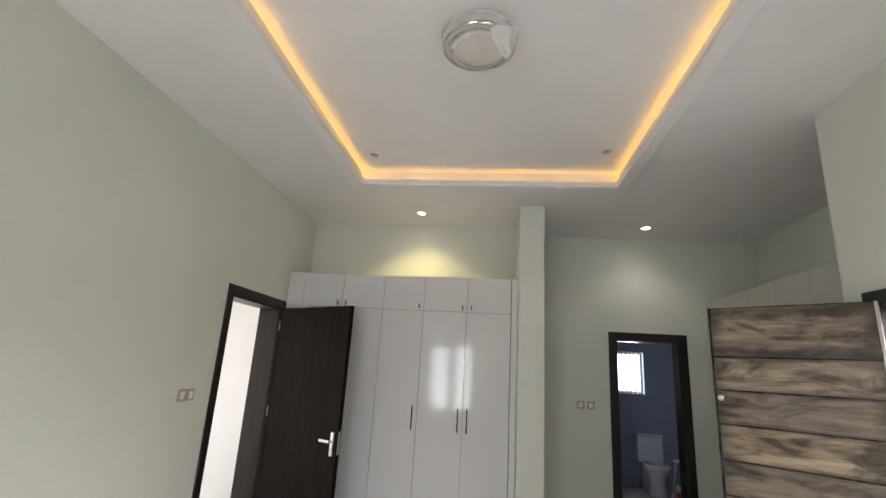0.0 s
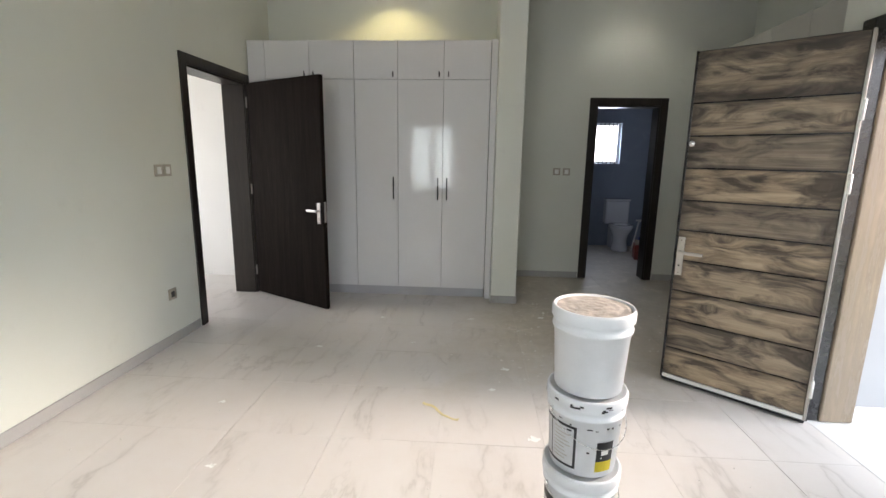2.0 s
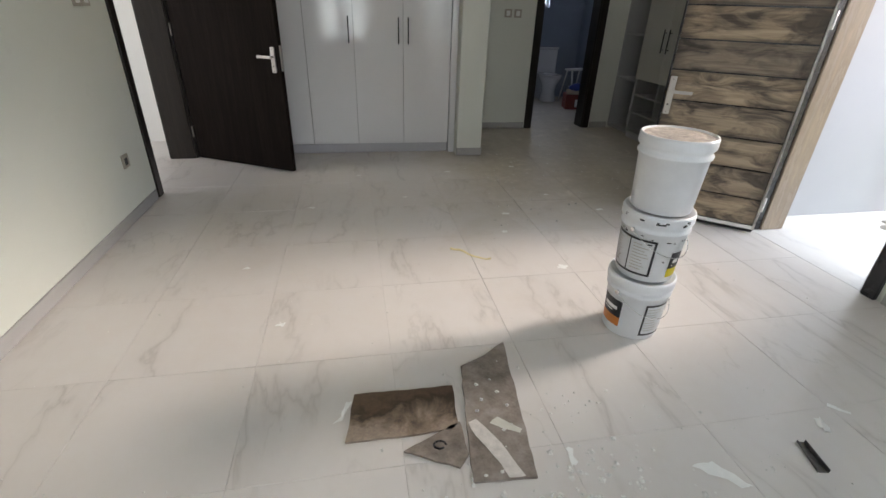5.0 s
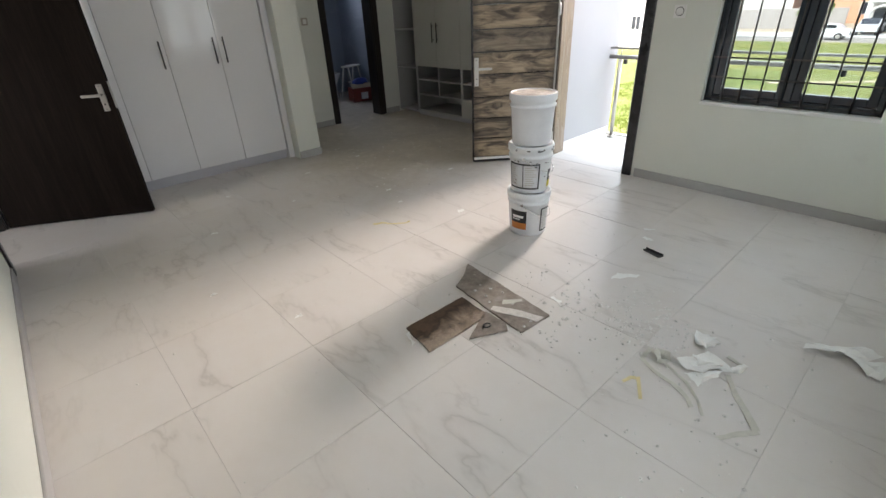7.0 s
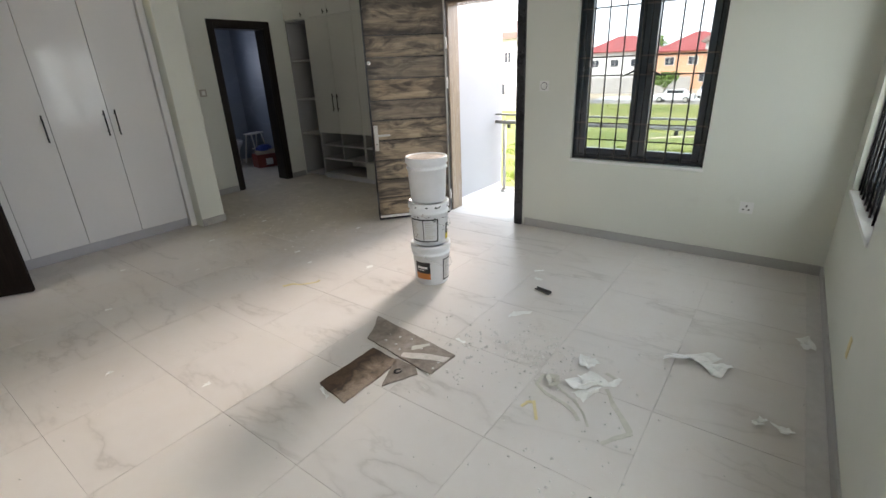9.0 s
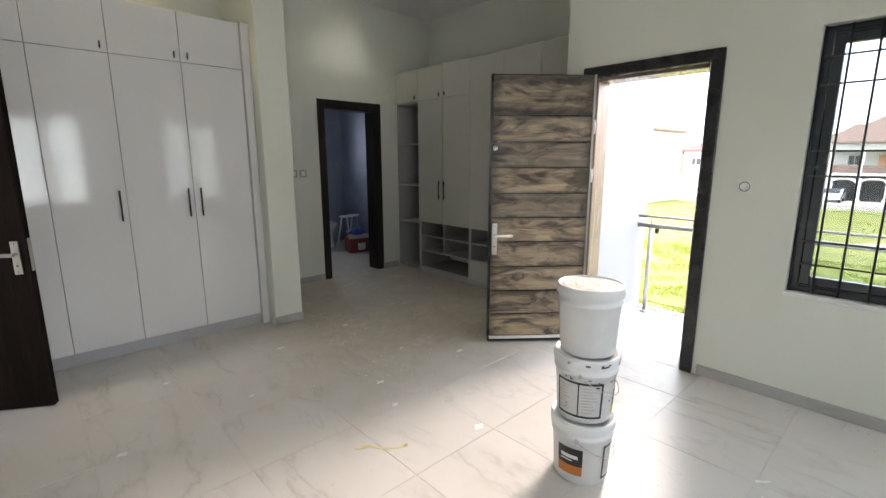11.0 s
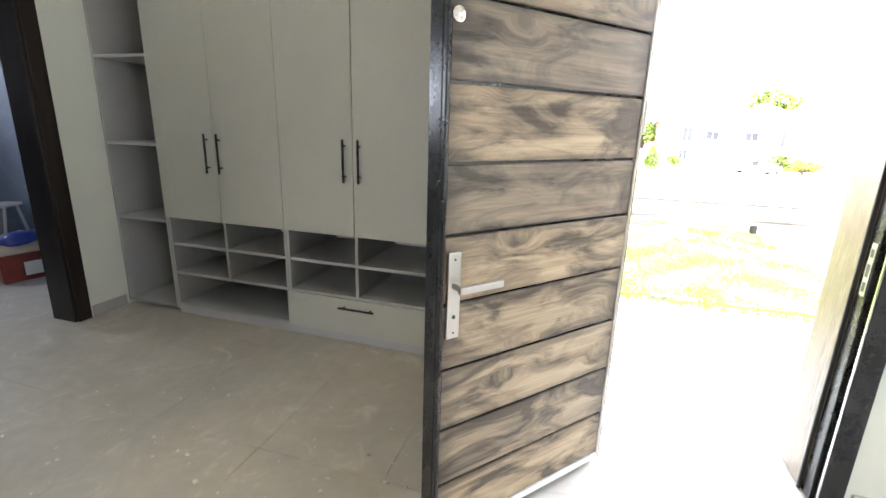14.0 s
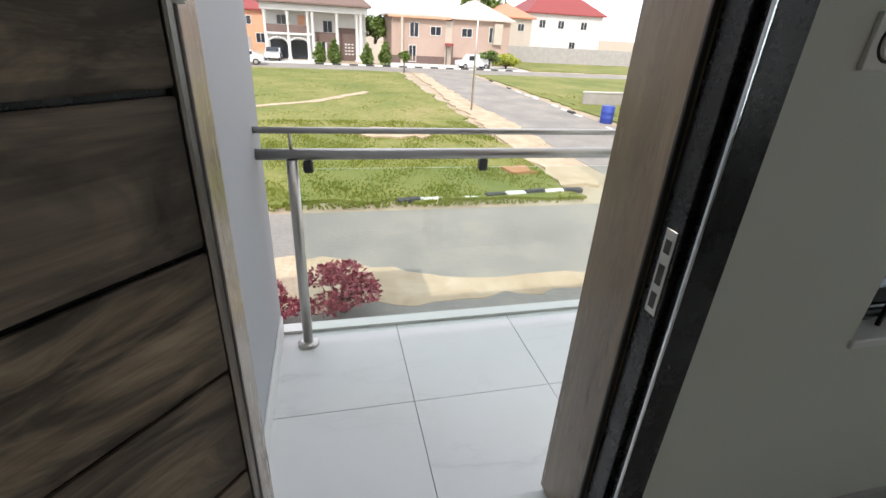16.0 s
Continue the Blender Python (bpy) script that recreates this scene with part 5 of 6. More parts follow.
# white villa with double-height columns
AX = 68.0
va = house("white_villa", AX + 1.8, 9, -2.6, 10.2, 3.15, 6.5, M_PLASTER, M_ROOFB, [(8.0, 1.3, 1.3, 1.2), (2.3, 0.75, 1.3, 1.5), (3.2, -2.1, 1.1, 2.2)], "two-storey white villa with tall columns and brown hip roof")
ac = 3.8
part("eave_band", one_box((-2.2, -2.7 - ac, 2.35 - G), (0.0, 10.3 - ac, 3.14 - G), 0.05), M_PLASTER, va)
part("porch_roof", hip_roof(bmesh.new(), -2.3, 2.0, -2.7 - ac, 10.3 - ac, 3.33 - G, 5.3 - G, 0.5), M_ROOFB, va)
for y in (9.85, 7.15, 4.75, 4.15, 1.15, -1.35, -1.85):
    bm = bmesh.new()
    lathe(bm, [(0.30, 0.0), (0.30, 0.25), (0.20, 0.35), (0.18, 5.3), (0.26, 5.5), (0.26, 5.66)], 14, Matrix.Translation((-1.8, y - ac, 0)))
    part("column", bm, M_PLASTER, va)
part("upper_slab", one_box((-2.0, 4.3 - ac, -0.40 - G), (0, 9.9 - ac, -0.14 - G), 0.03), M_PLASTER, va)
part("balustrade", one_box((-1.95, 4.9 - ac, -0.14 - G), (-1.85, 9.7 - ac, 0.75 - G)), M_BROWNW, va, "dark brown balcony panel")
bm = bmesh.new()
for yc in (8.5, 5.95):
    for i in range(10):
        a0, a1 = math.pi * i / 10, math.pi * (i + 1) / 10
        for_pts = [(yc - ac + 1.25 * math.cos(a), -1.55 - G + 0.85 * math.sin(a)) for a in (a0, a1)]
        rod(bm, (-1.8, *for_pts[0]), (-1.8, *for_pts[1]), 0.13, seg=6)
part("arch", bm, M_PLASTER, va)
for yc in (8.5, 5.95):
    part("garage_door", one_box((-0.06, yc - ac - 1.1, 0), (0.0, yc - ac + 1.1, 2.3)), M_PANE, va, "dark garage opening")
part("brown_wall", one_box((-0.09, 1.35 - ac, -1.1 - G), (0.0, 4.0 - ac, 0.05 - G)), M_BROWNW, va)
part("brown_wall", one_box((-0.09, 4.9 - ac, -0.1 - G), (0.0, 9.7 - ac, 0.6 - G)), M_BROWNW, va)
ds = part("dark_screen", one_box((-0.12, -1.3 - ac, 0), (0.0, 1.0 - ac, 0.7 - G)), M_BROWNW, va, "dark cladding with pale blocks")
for r in range(4):
    for c in range(3):
        part("pale_block", one_box((-0.16, -0.95 - ac + c * 0.42, 0.75 + r * 0.40), (-0.11, -0.95 - ac + c * 0.42 + 0.30, 0.75 + r * 0.40 + 0.18)), M_PLASTER, ds)
part("door", one_box((-0.07, 5.1 - ac, -0.1 - G), (0.0, 6.0 - ac, 1.9 - G)), M_ORANGEW, va)
part("front_door", one_box((-0.07, 1.6 - ac, 0), (0.0, 2.5 - ac, 2.1)), M_BROWNW, va)
part("gate_wall", one_box((-2.0, -5.0 - ac, 0), (-1.8, -2.9 - ac, 2.3)), M_CREAM, va, "pale garden wall")

# pink twin house
vb = house("pink_house", 70.0, 10, -13.6, -6.1, 2.65, 5.8, M_PINK, M_ROOFW, [(-9.2, 1.0, 1.3, 1.9), (-12.2, 0.95, 1.6, 1.2), (-9.0, -2.0, 1.1, 2.2)], "two-storey pink house with pale hip roof")
part("dado", one_box((-0.06, -3.74, 0), (0.0, 3.74, 1.0)), M_BROWNW, vb, "brown dado band")
part("corner_post", one_box((-0.9, 2.3, 0), (-0.6, 2.6, 5.8)), M_CREAM, vb)
part("eave_band", one_box((-0.62, -4.3, 5.72), (-0.50, 4.3, 5.95)), M_ORANGEW, vb)
vb2 = house("pink_house", 70.4, 10, -23.2, -14.6, 2.55, 5.3, M_PINK, M_ROOFW, [(-16.8, 0.95, 1.6, 1.2), (-20.6, 0.8, 1.1, 2.1), (-19.8, -2.0, 1.3, 1.0)], "two-storey pink house with pale hip roof, nearer the lawn")
part("dado", one_box((-0.06, -4.29, 0), (0.0, 4.29, 1.0)), M_BROWNW, vb2, "brown dado band")
part("bay", one_box((-0.5, -3.0, 2.9), (-0.0, -1.8, 5.6)), M_CREAM, vb2)
pch = thing("entrance_porch", (70.2, -14.1, G), 0, "small entrance porch between the pink houses", "porch")
part("canopy", one_box((-1.2, -0.5, 2.5), (0.2, 0.5, 2.8)), M_ROOFR, pch)
part("back_wall", one_box((0.0, -0.5, 0), (0.2, 0.5, 5.6)), M_CREAM, pch)
for s in (-0.42, 0.42):
    part("post", one_box((-1.1, s - 0.08, 0), (-0.9, s + 0.08, 2.5)), M_BROWNW, pch)

house("red_roof_house", 95, 12, -52, -36, 5.0, 9.6, M_PLASTER, M_ROOFR, [(-39, 3.2, 1.4, 1.5), (-43, 3.2, 1.4, 1.5), (-48, 3.2, 1.4, 1.5), (-46, -0.5, 1.4, 1.5)], "large white house with steep red roof")
house("orange_roof_house", 86, 9, -33, -25.6, 3.6, 6.0, M_CREAM, M_ROOFO, [(-31, 2.2, 1.3, 1.3), (-28, 2.2, 1.3, 1.3)], "cream house with orange roof")
house("red_roof_house", 86, 10, 9.5, 20.0, 2.4, 5.4, M_ORANGEW, M_ROOFR, [(18, 1.0, 1.5, 1.3), (14.5, 1.0, 1.5, 1.3), (12.6, -1.5, 1.5, 1.5)], "orange house with low red roof")
house("red_roof_house", 88, 10, 21.5, 33.0, 2.8, 5.6, M_PLASTER, M_ROOFR, [(31, 1.0, 1.5, 1.3), (27.5, 1.0, 1.5, 1.3), (24, 1.0, 1.5, 1.3)], "white house with low red roof")
house("red_roof_house", 92, 10, 35.5, 47.0, 2.8, 5.8, M_CREAM, M_ROOFR, [(44, 1.0, 1.5, 1.3), (40, 1.0, 1.5, 1.3)], "cream house with low red roof")
solid("garden_wall", one_box((82.5, -58, G), (82.9, -24.5, G + 2.6)), M_GREYW, "grey block garden wall", "wall")
solid("garden_wall_b", one_box((74, 12.5, G), (74.3, 60, G + 2.3)), M_GREYW, "grey block garden wall", "wall")

vf = house("white_block", 45, 12, 22.2, 37, 4.4, 6.2, M_PLASTER, M_ROOFB, [(23.6, 2.2, 0.9, 1.2), (25.6, 2.2, 0.9, 1.2), (28.5, 2.2, 1.2, 1.2), (23.7, -1.0, 1.0, 1.3), (26.4, -1.0, 1.2, 1.3)], "white two-storey house with dark eaves")
part("eave_band", one_box((-0.66, -7.9, 7.3), (-0.55, 7.9, 7.75)), M_BROWNW, vf, "dark eave board")

# houses to the south-east, seen through the barred window; fronts turned to the near road
M_BEIGE = paint("beige_plaster", (0.62, 0.50, 0.42))
vg = house("beige_house", 19.0, 10, -31, -19.5, 3.4, 3.9, M_BEIGE, M_PLASTER, [], "beige two-storey house with white porch and flat parapet")
part("parapet", one_box((-0.6, -6.2, 6.6), (10.5, 6.2, 8.6)), M_PLASTER, vg)
for x, z in ((1.8, 5.0), (4.6, 5.0), (7.4, 5.0), (1.8, 1.7), (7.4, 1.7)):
    w = part("window", one_box((x - 0.65, 5.74, z - 0.75), (x + 0.65, 5.80, z + 0.75), 0.02), M_PLASTER, vg)
    part("pane", one_box((x - 0.55, 5.78, z - 0.65), (x + 0.55, 5.815, z + 0.65)), M_PANE, w)
for y in (-4, 0, 4):
    house_window(vg, y, 5.0, 1.3, 1.5)
    house_window(vg, y, 1.7, 1.3, 1.5)
part("canopy", one_box((0.5, 5.75, 3.0), (9.5, 8.2, 3.3), 0.03), M_PLASTER, vg)
for x in (0.9, 5.0, 9.1):
    part("porch_column", one_box((x - 0.15, 7.7, 0), (x + 0.15, 8.0, 3.0)), M_PLASTER, vg)
part("porch_wall", one_box((0.5, 5.78, 0), (9.5, 5.84, 1.0)), M_ORANGEW, vg)

# ---- trees, shrubs ----
M_BARK = plain("bark", (0.10, 0.075, 0.055), 0.9, var=0.25, scale=8)


def leaf_mat(name, a, b):
    return speckled(name, [(0.3, a), (0.7, b)], 1.3, 0.6, 0.0)


M_LEAF = leaf_mat("green_leaves", (0.05, 0.09, 0.012), (0.14, 0.21, 0.03))
M_LEAFY = leaf_mat("yellow_green_leaves", (0.22, 0.26, 0.02), (0.40, 0.42, 0.05))
M_LEAFR = leaf_mat("red_leaves", (0.22, 0.035, 0.05), (0.42, 0.10, 0.12))


def crown_mesh(name, lobes, n, size, mat, seed):
    """Many small leaf quads scattered through the lobes (centre, radii)."""
    rng = np.random.default_rng(seed)
    verts, faces = [], []
    for k in range(n):
        c, r = lobes[rng.integers(len(lobes))]
        d = rng.normal(size=3)
        d = d / np.linalg.norm(d) * rng.uniform(0.35, 1.0) ** 0.5
        p = np.array(c) + d * np.array(r)
        u = rng.normal(size=3)
        u /= np.linalg.norm(u)
        v = np.cross(u, rng.normal(size=3))
        v /= np.linalg.norm(v) + 1e-6
        s = size * rng.uniform(0.6, 1.4)
        i = len(verts)
        verts += [tuple(p - u * s), tuple(p + v * s * 0.5), tuple(p + u * s), tuple(p - v * s * 0.5)]
        faces.append((i, i + 1, i + 2, i + 3))
    me = bpy.data.meshes.new(name)
    me.from_pydata(verts, [], faces)
    me.materials.append(mat)
    return me


def plant(name, x, y, h, r, mat, label, seed, lean=0.0, cone=False, n=900, leaf=0.16, trunk=0.35):
    t = thing(name, (x, y, G), 0, label, "tree" if name == "tree" else "shrub", "")
    rng = random.Random(seed)
    bm = bmesh.new()
    top = Vector((lean, 0, h * (trunk + 0.2)))
    rod(bm, (0, 0, -0.05), top, r * 0.09 + 0.02, r * 0.05 + 0.01, 8)
    lobes = []
    for k in range(6):
        a = k * 1.05 + rng.uniform(-0.3, 0.3)
        tip = Vector((lean + r * 0.55 * math.cos(a), r * 0.55 * math.sin(a), h * rng.uniform(trunk + 0.2, 0.85)))
        rod(bm, top * rng.uniform(0.5, 0.95), tip, r * 0.04 + 0.01, r * 0.015 + 0.004, 6)
        lobes.append((tuple(tip), (r * 0.5, r * 0.5, h * 0.16)))
    lobes.append(((lean, 0, h * 0.82), (r * 0.6, r * 0.6, h * 0.17)))
    if cone:
        lobes = [((0, 0, h * f), (r * q, r * q, h * 0.14)) for f, q in ((0.15, 0.75), (0.28, 0.95), (0.42, 0.95), (0.56, 0.8), (0.72, 0.55), (0.88, 0.25))]
    part("trunk", bm, M_BARK, t)
    ob = new("crown", crown_mesh("crown", lobes, n, leaf, mat, seed))
    ob.parent = t
    return t


for i, (y, h) in enumerate(((3.4, 2.4), (1.7, 2.8), (-2.2, 2.5), (-4.4, 2.8))):
    plant("conical_shrub", 60.9 + 1.9, y, h, 0.95, M_LEAF, "clipped conical green shrub at the roadside", 20 + i, cone=True, n=700, leaf=0.18)
plant("yellow_shrub", 66, -21.5, 2.0, 2.0, M_LEAFY, "rounded yellow-green shrub by the forecourt", 31, n=900, leaf=0.2, trunk=0.05)
plant("small_palm", 63.5, -18.2, 2.4, 1.4, M_LEAF, "small dark green shrub beside the van", 32, n=500, leaf=0.22)
plant("red_shrub", 8.5, 2.6, 0.95, 0.7, M_LEAFR, "red-leaved shrub below the balcony", 33, n=1500, leaf=0.05, trunk=0.05)
plant("red_shrub", 8.2, 3.75, 0.8, 0.55, M_LEAFR, "red-leaved shrub below the balcony", 34, n=900, leaf=0.05, trunk=0.05)
plant("tree", 78, -4.6, 6.0, 2.6, M_LEAF, "broad green tree between the houses", 35, n=1200, leaf=0.3)
plant("tree", 96, -27, 12.5, 4.5, M_LEAF, "tall green tree behind the houses", 36, n=1400, leaf=0.4)
plant("tree", 105, 13, 9.5, 4.5, M_LEAF, "tall green tree behind the red roofs", 37, n=1400, leaf=0.4)
plant("tree", 112, 30, 10.0, 5.5, M_LEAF, "tall green tree behind the red roofs", 38, n=1400, leaf=0.45)
plant("young_tree", 55.2, -5.6, 2.3, 0.7, M_LEAF, "thin young tree at the lawn's corner", 39, n=300, leaf=0.16, trunk=0.45)
plant("tree", 66, 14, 3.2, 1.6, M_LEAF, "small green tree before the garden wall", 40, n=700, leaf=0.2)


# ---- vehicles, street furniture ----
M_CARW = plain("white_car_paint", (0.72, 0.73, 0.74), 0.2, var=0.02, scale=1, coat=0.8)


def car(x, y, rz, label, van=False):
    c = thing("van" if van else "car", (x, y, G + 0.02), rz, label, "van" if van else "car")
    L, Wd = (4.6, 1.75) if van else (4.4, 1.75)
    prof = [(-L / 2, 0.35), (L / 2 - 0.1, 0.35), (L / 2, 0.55), (L / 2 - 0.05, 0.95), (L / 2 - 0.95, 1.05), (L / 2 - 1.5, 1.75 if van else 1.45), (-L / 2 + 0.15, 1.85 if van else 1.38), (-L / 2 + (0.0 if van else -0.0), 1.0)]
    if not van:
        prof = [(-L / 2, 0.35), (L / 2 - 0.1, 0.35), (L / 2, 0.55), (L / 2 - 0.05, 0.85), (L / 2 - 1.1, 0.98), (L / 2 - 1.8, 1.42), (-L / 2 + 1.3, 1.44), (-L / 2 + 0.5, 1.0), (-L / 2, 0.92)]
    bm = prism(bmesh.new(), prof, -Wd / 2, Wd / 2, Matrix(((1, 0, 0, 0), (0, 0, -1, 0), (0, 1, 0, 0), (0, 0, 0, 1))))
    bmesh.ops.bevel(bm, geom=bm.edges[:], offset=0.05, segments=1, affect="EDGES")
    part("body", bm, M_CARW, c)
    for s in (-1, 1):
        x0, x1, z1 = (L / 2 - 2.2, L / 2 - 1.35, 1.6) if van else (-L / 2 + 1.1, L / 2 - 1.6, 1.34)
        part("side_window", one_box((x0, s * (Wd / 2 - 0.01), 1.03), (x1, s * (Wd / 2 + 0.012), z1), 0.01), M_PANE, c)
    part("windscreen", one_box((-0.02, -Wd / 2 + 0.15, 0.0), (0.02, Wd / 2 - 0.15, 0.6), 0.01, Matrix.Translation((L / 2 - 1.02, 0, 1.06)) @ Euler((0, -0.72, 0)).to_matrix().to_4x4()), M_PANE, c)
    for wx in (-L / 2 + 0.8, L / 2 - 0.85):
        for s in (-1, 1):
            bm = bmesh.new()
            rod(bm, (wx, s * (Wd / 2 - 0.2), 0.32), (wx, s * (Wd / 2 + 0.02), 0.32), 0.32, seg=20)
            wheel = part("wheel", bm, M_RUBBER, c)
            bm = bmesh.new()
            rod(bm, (wx, s * (Wd / 2 + 0.01), 0.32), (wx, s * (Wd / 2 + 0.035), 0.32), 0.19, seg=16)
            part("rim", bm, M_STEEL, wheel)
    for s in (-1, 1):
        part("headlight", one_box((L / 2 - 0.08, s * 0.6 - 0.16, 0.68), (L / 2 + 0.015, s * 0.6 + 0.16, 0.84), 0.02), M_WHITEP, c)
    return c


car(64.2, -16.2, 95, "white delivery van parked before the pink house", True)
car(59.0, 11.5, 90, "white saloon car parked by the far road")
car(66.2, 9.0, 180, "white car parked in the villa forecourt")

lamp = thing("street_lamp", (30.0, -6.0, G), 0, "tall grey street lamp with a curved arm", "street lamp")
bm = bmesh.new()
rod(bm, (0, 0, 0), (0, 0, 6.6), 0.06, 0.04, 10)
part("pole", bm, M_STEEL, lamp)
bm = bmesh.new()
arc = [Vector((0, -1.3 * math.sin(a) , 6.6 + 0.55 * math.sin(a * 1.0))) for a in [math.pi / 2 * i / 7 for i in range(8)]]
for q, r in zip(arc, arc[1:]):
    rod(bm, q, r, 0.035, seg=8)
part("arm", bm, M_STEEL, lamp)
part("lamp_head", one_box((-0.1, -1.75, 7.08), (0.1, -1.25, 7.2), 0.03), M_GREYP, lamp)

bn = thing("blue_drum", (26.6, -13.42, G), 0, "blue plastic drum standing at the roadside", "drum")
bm = bmesh.new()
lathe(bm, [(0.0, 0.0), (0.36, 0.0), (0.38, 0.05), (0.38, 0.3), (0.395, 0.33), (0.38, 0.36), (0.38, 0.62), (0.395, 0.65), (0.38, 0.68), (0.38, 0.95), (0.36, 1.0), (0.0, 1.0)], 20)
part("barrel", bm, M_BLUE, bn)
lw = thing("low_wall", (33.5, -16.8, G), 0, "low grey block wall beside the side road", "wall")
part("blocks", one_box((-0.1, -2.0, 0), (0.1, 1.2, 0.9), 0.01), M_GREYW, lw)
part("coping", one_box((-0.15, -2.05, 0.9), (0.15, 1.25, 1.0), 0.01), M_CONC, lw)

mast = thing("radio_mast", (160, -24.7, G), 0, "distant lattice radio mast", "mast")
for sx, sy in ((-1, -1), (1, -1), (1, 1), (-1, 1)):
    bm = bmesh.new()
    rod(bm, (sx * 1.6, sy * 1.6, 0), (sx * 0.35, sy * 0.35, 22), 0.22, 0.13, 6)
    part("leg", bm, M_GREYW, mast)
bm = bmesh.new()
for k in range(11):
    z = 2.0 * k
    a, b = 1.6 - 1.25 * z / 22, 1.6 - 1.25 * (z + 2) / 22
    for s in (-1, 1):
        rod(bm, (-a, s * a, z), (b, s * b, z + 2), 0.11, seg=4)
        rod(bm, (s * a, -a, z), (s * b, b, z + 2), 0.11, seg=4)
part("lattice", bm, M_GREYW, mast)

# ---- building rubbish on the floor ----
random.seed(5)
M_BRK = speckled("stained_tile_back", [(0.3, (0.09, 0.07, 0.058)), (0.48, (0.23, 0.195, 0.165)), (0.66, (0.36, 0.32, 0.29)), (0.8, (0.52, 0.50, 0.48))], 3.2, 0.75, 0.25, 7)


def wet_back(name):
    """Brown tile back, soaked dark over one long side and a blotch in the middle."""
    m, nt, b = nodes_of(name)
    co = objco(nt)
    sep = nt.nodes.new("ShaderNodeSeparateXYZ")
    nt.links.new(co, sep.inputs[0])
    n1, n2 = tex_noise(nt, co, 7.0, 5, 0.6, 0.5), tex_noise(nt, co, 60.0, 5, 0.7)
    f = arith(nt, "ADD", arith(nt, "MULTIPLY", sep.outputs["Y"], 3.2), arith(nt, "MULTIPLY", n1, 1.5))
    col = ramp(nt, f, [(0.50, (0.30, 0.24, 0.19)), (0.66, (0.17, 0.125, 0.09)), (0.82, (0.035, 0.022, 0.015)), (1.0, (0.10, 0.062, 0.042))])
    col = mixc(nt, 1.0, col, ramp(nt, n2, [(0.3, (0.75, 0.75, 0.75)), (0.7, (1.15, 1.13, 1.1))]), "MULTIPLY")
    nt.links.new(col, b.inputs["Base Color"])
    nt.links.new(ramp(nt, f, [(0.5, (0.8, 0.8, 0.8)), (0.85, (0.38, 0.38, 0.38))]), b.inputs["Roughness"])
    bump(nt, b, n2, 0.15, 0.002)
    return m


M_SCRAP = plain("plaster_skin", (0.84, 0.85, 0.83), 0.7, var=0.08, scale=20)
M_SMEAR = plain("smeared_plaster", (0.60, 0.565, 0.53), 0.8, var=0.2, scale=45, bumps=0.3)
M_SCRAPG = plain("grey_plaster_skin", (0.56, 0.55, 0.49), 0.75, var=0.15, scale=16)
M_CRUMB = plain("plaster_crumb", (0.68, 0.67, 0.64), 0.9, var=0.35, scale=60)


def shard(name, pts, z0, z1, mat, label, category):
    """A flat broken piece with a slightly ragged outline."""
    out = []
    for (ax, ay), (bx, by) in zip(pts, pts[1:] + pts[:1]):
        k = max(2, int(math.hypot(bx - ax, by - ay) / 0.035))
        for i in range(k):
            f = i / k
            j = 0.003 if i else 0.0
            out.append((ax + (bx - ax) * f + random.uniform(-j, j), ay + (by - ay) * f + random.uniform(-j, j)))
    cx, cy = sum(p[0] for p in out) / len(out), sum(p[1] for p in out) / len(out)
    ob = solid(name, prism(bmesh.new(), [(x - cx, y - cy) for x, y in out], z0, z1), mat, label, category, "", "rubbish on the floor")
    ob.location = (cx, cy, 0)
    return ob


shard("broken_tile", [(-0.666, 1.700), (-0.285, 1.692), (-0.300, 1.505), (-0.324, 1.482), (-0.700, 1.484)], 0.001, 0.011, wet_back("wet_tile_back"), "broken floor tile lying face down, wet and dark", "tile piece")
shard("broken_tile", [(-0.292, 1.512), (-0.359, 1.483), (-0.506, 1.418), (-0.331, 1.329), (-0.291, 1.375)], 0.001, 0.011, M_BRK, "small three-cornered piece of broken tile", "tile piece")
shard("broken_tile", [(-0.228, 1.795), (-0.117, 1.845), (-0.006, 1.920), (-0.048, 1.60), (-0.092, 1.256), (-0.300, 1.270), (-0.268, 1.517)], 0.001, 0.012, M_BRK, "long piece of broken tile with a pale stripe", "tile piece")
shard("plaster_smear", [(-0.264, 1.500), (-0.233, 1.511), (-0.172, 1.397), (-0.130, 1.264), (-0.183, 1.266), (-0.196, 1.319), (-0.252, 1.44)], 0.0125, 0.0145, M_SMEAR, "slanting strip of white plaster on the broken tile", "plaster")
shard("plaster_smear", [(-0.189, 1.487), (-0.152, 1.510), (-0.080, 1.443), (-0.093, 1.428), (-0.15, 1.457)], 0.0123, 0.0135, M_SCRAPG, "thin grey smear of plaster on the broken tile", "plaster")
bm = bmesh.new()
for k in range(7):
    a = k * 0.75
    rod(bm, (0.022 * math.cos(a), 0.018 * math.sin(a), 0.006 + 0.001 * k), (0.022 * math.cos(a + 0.75), 0.018 * math.sin(a + 0.75), 0.007 + 0.001 * k), 0.0035, seg=6)
coil = solid("wire_scrap", bm, M_BAR, "curled dark scrap on the broken tile", "scrap", "", "rubbish on the floor")
coil.location = (-0.383, 1.415, 0.013)


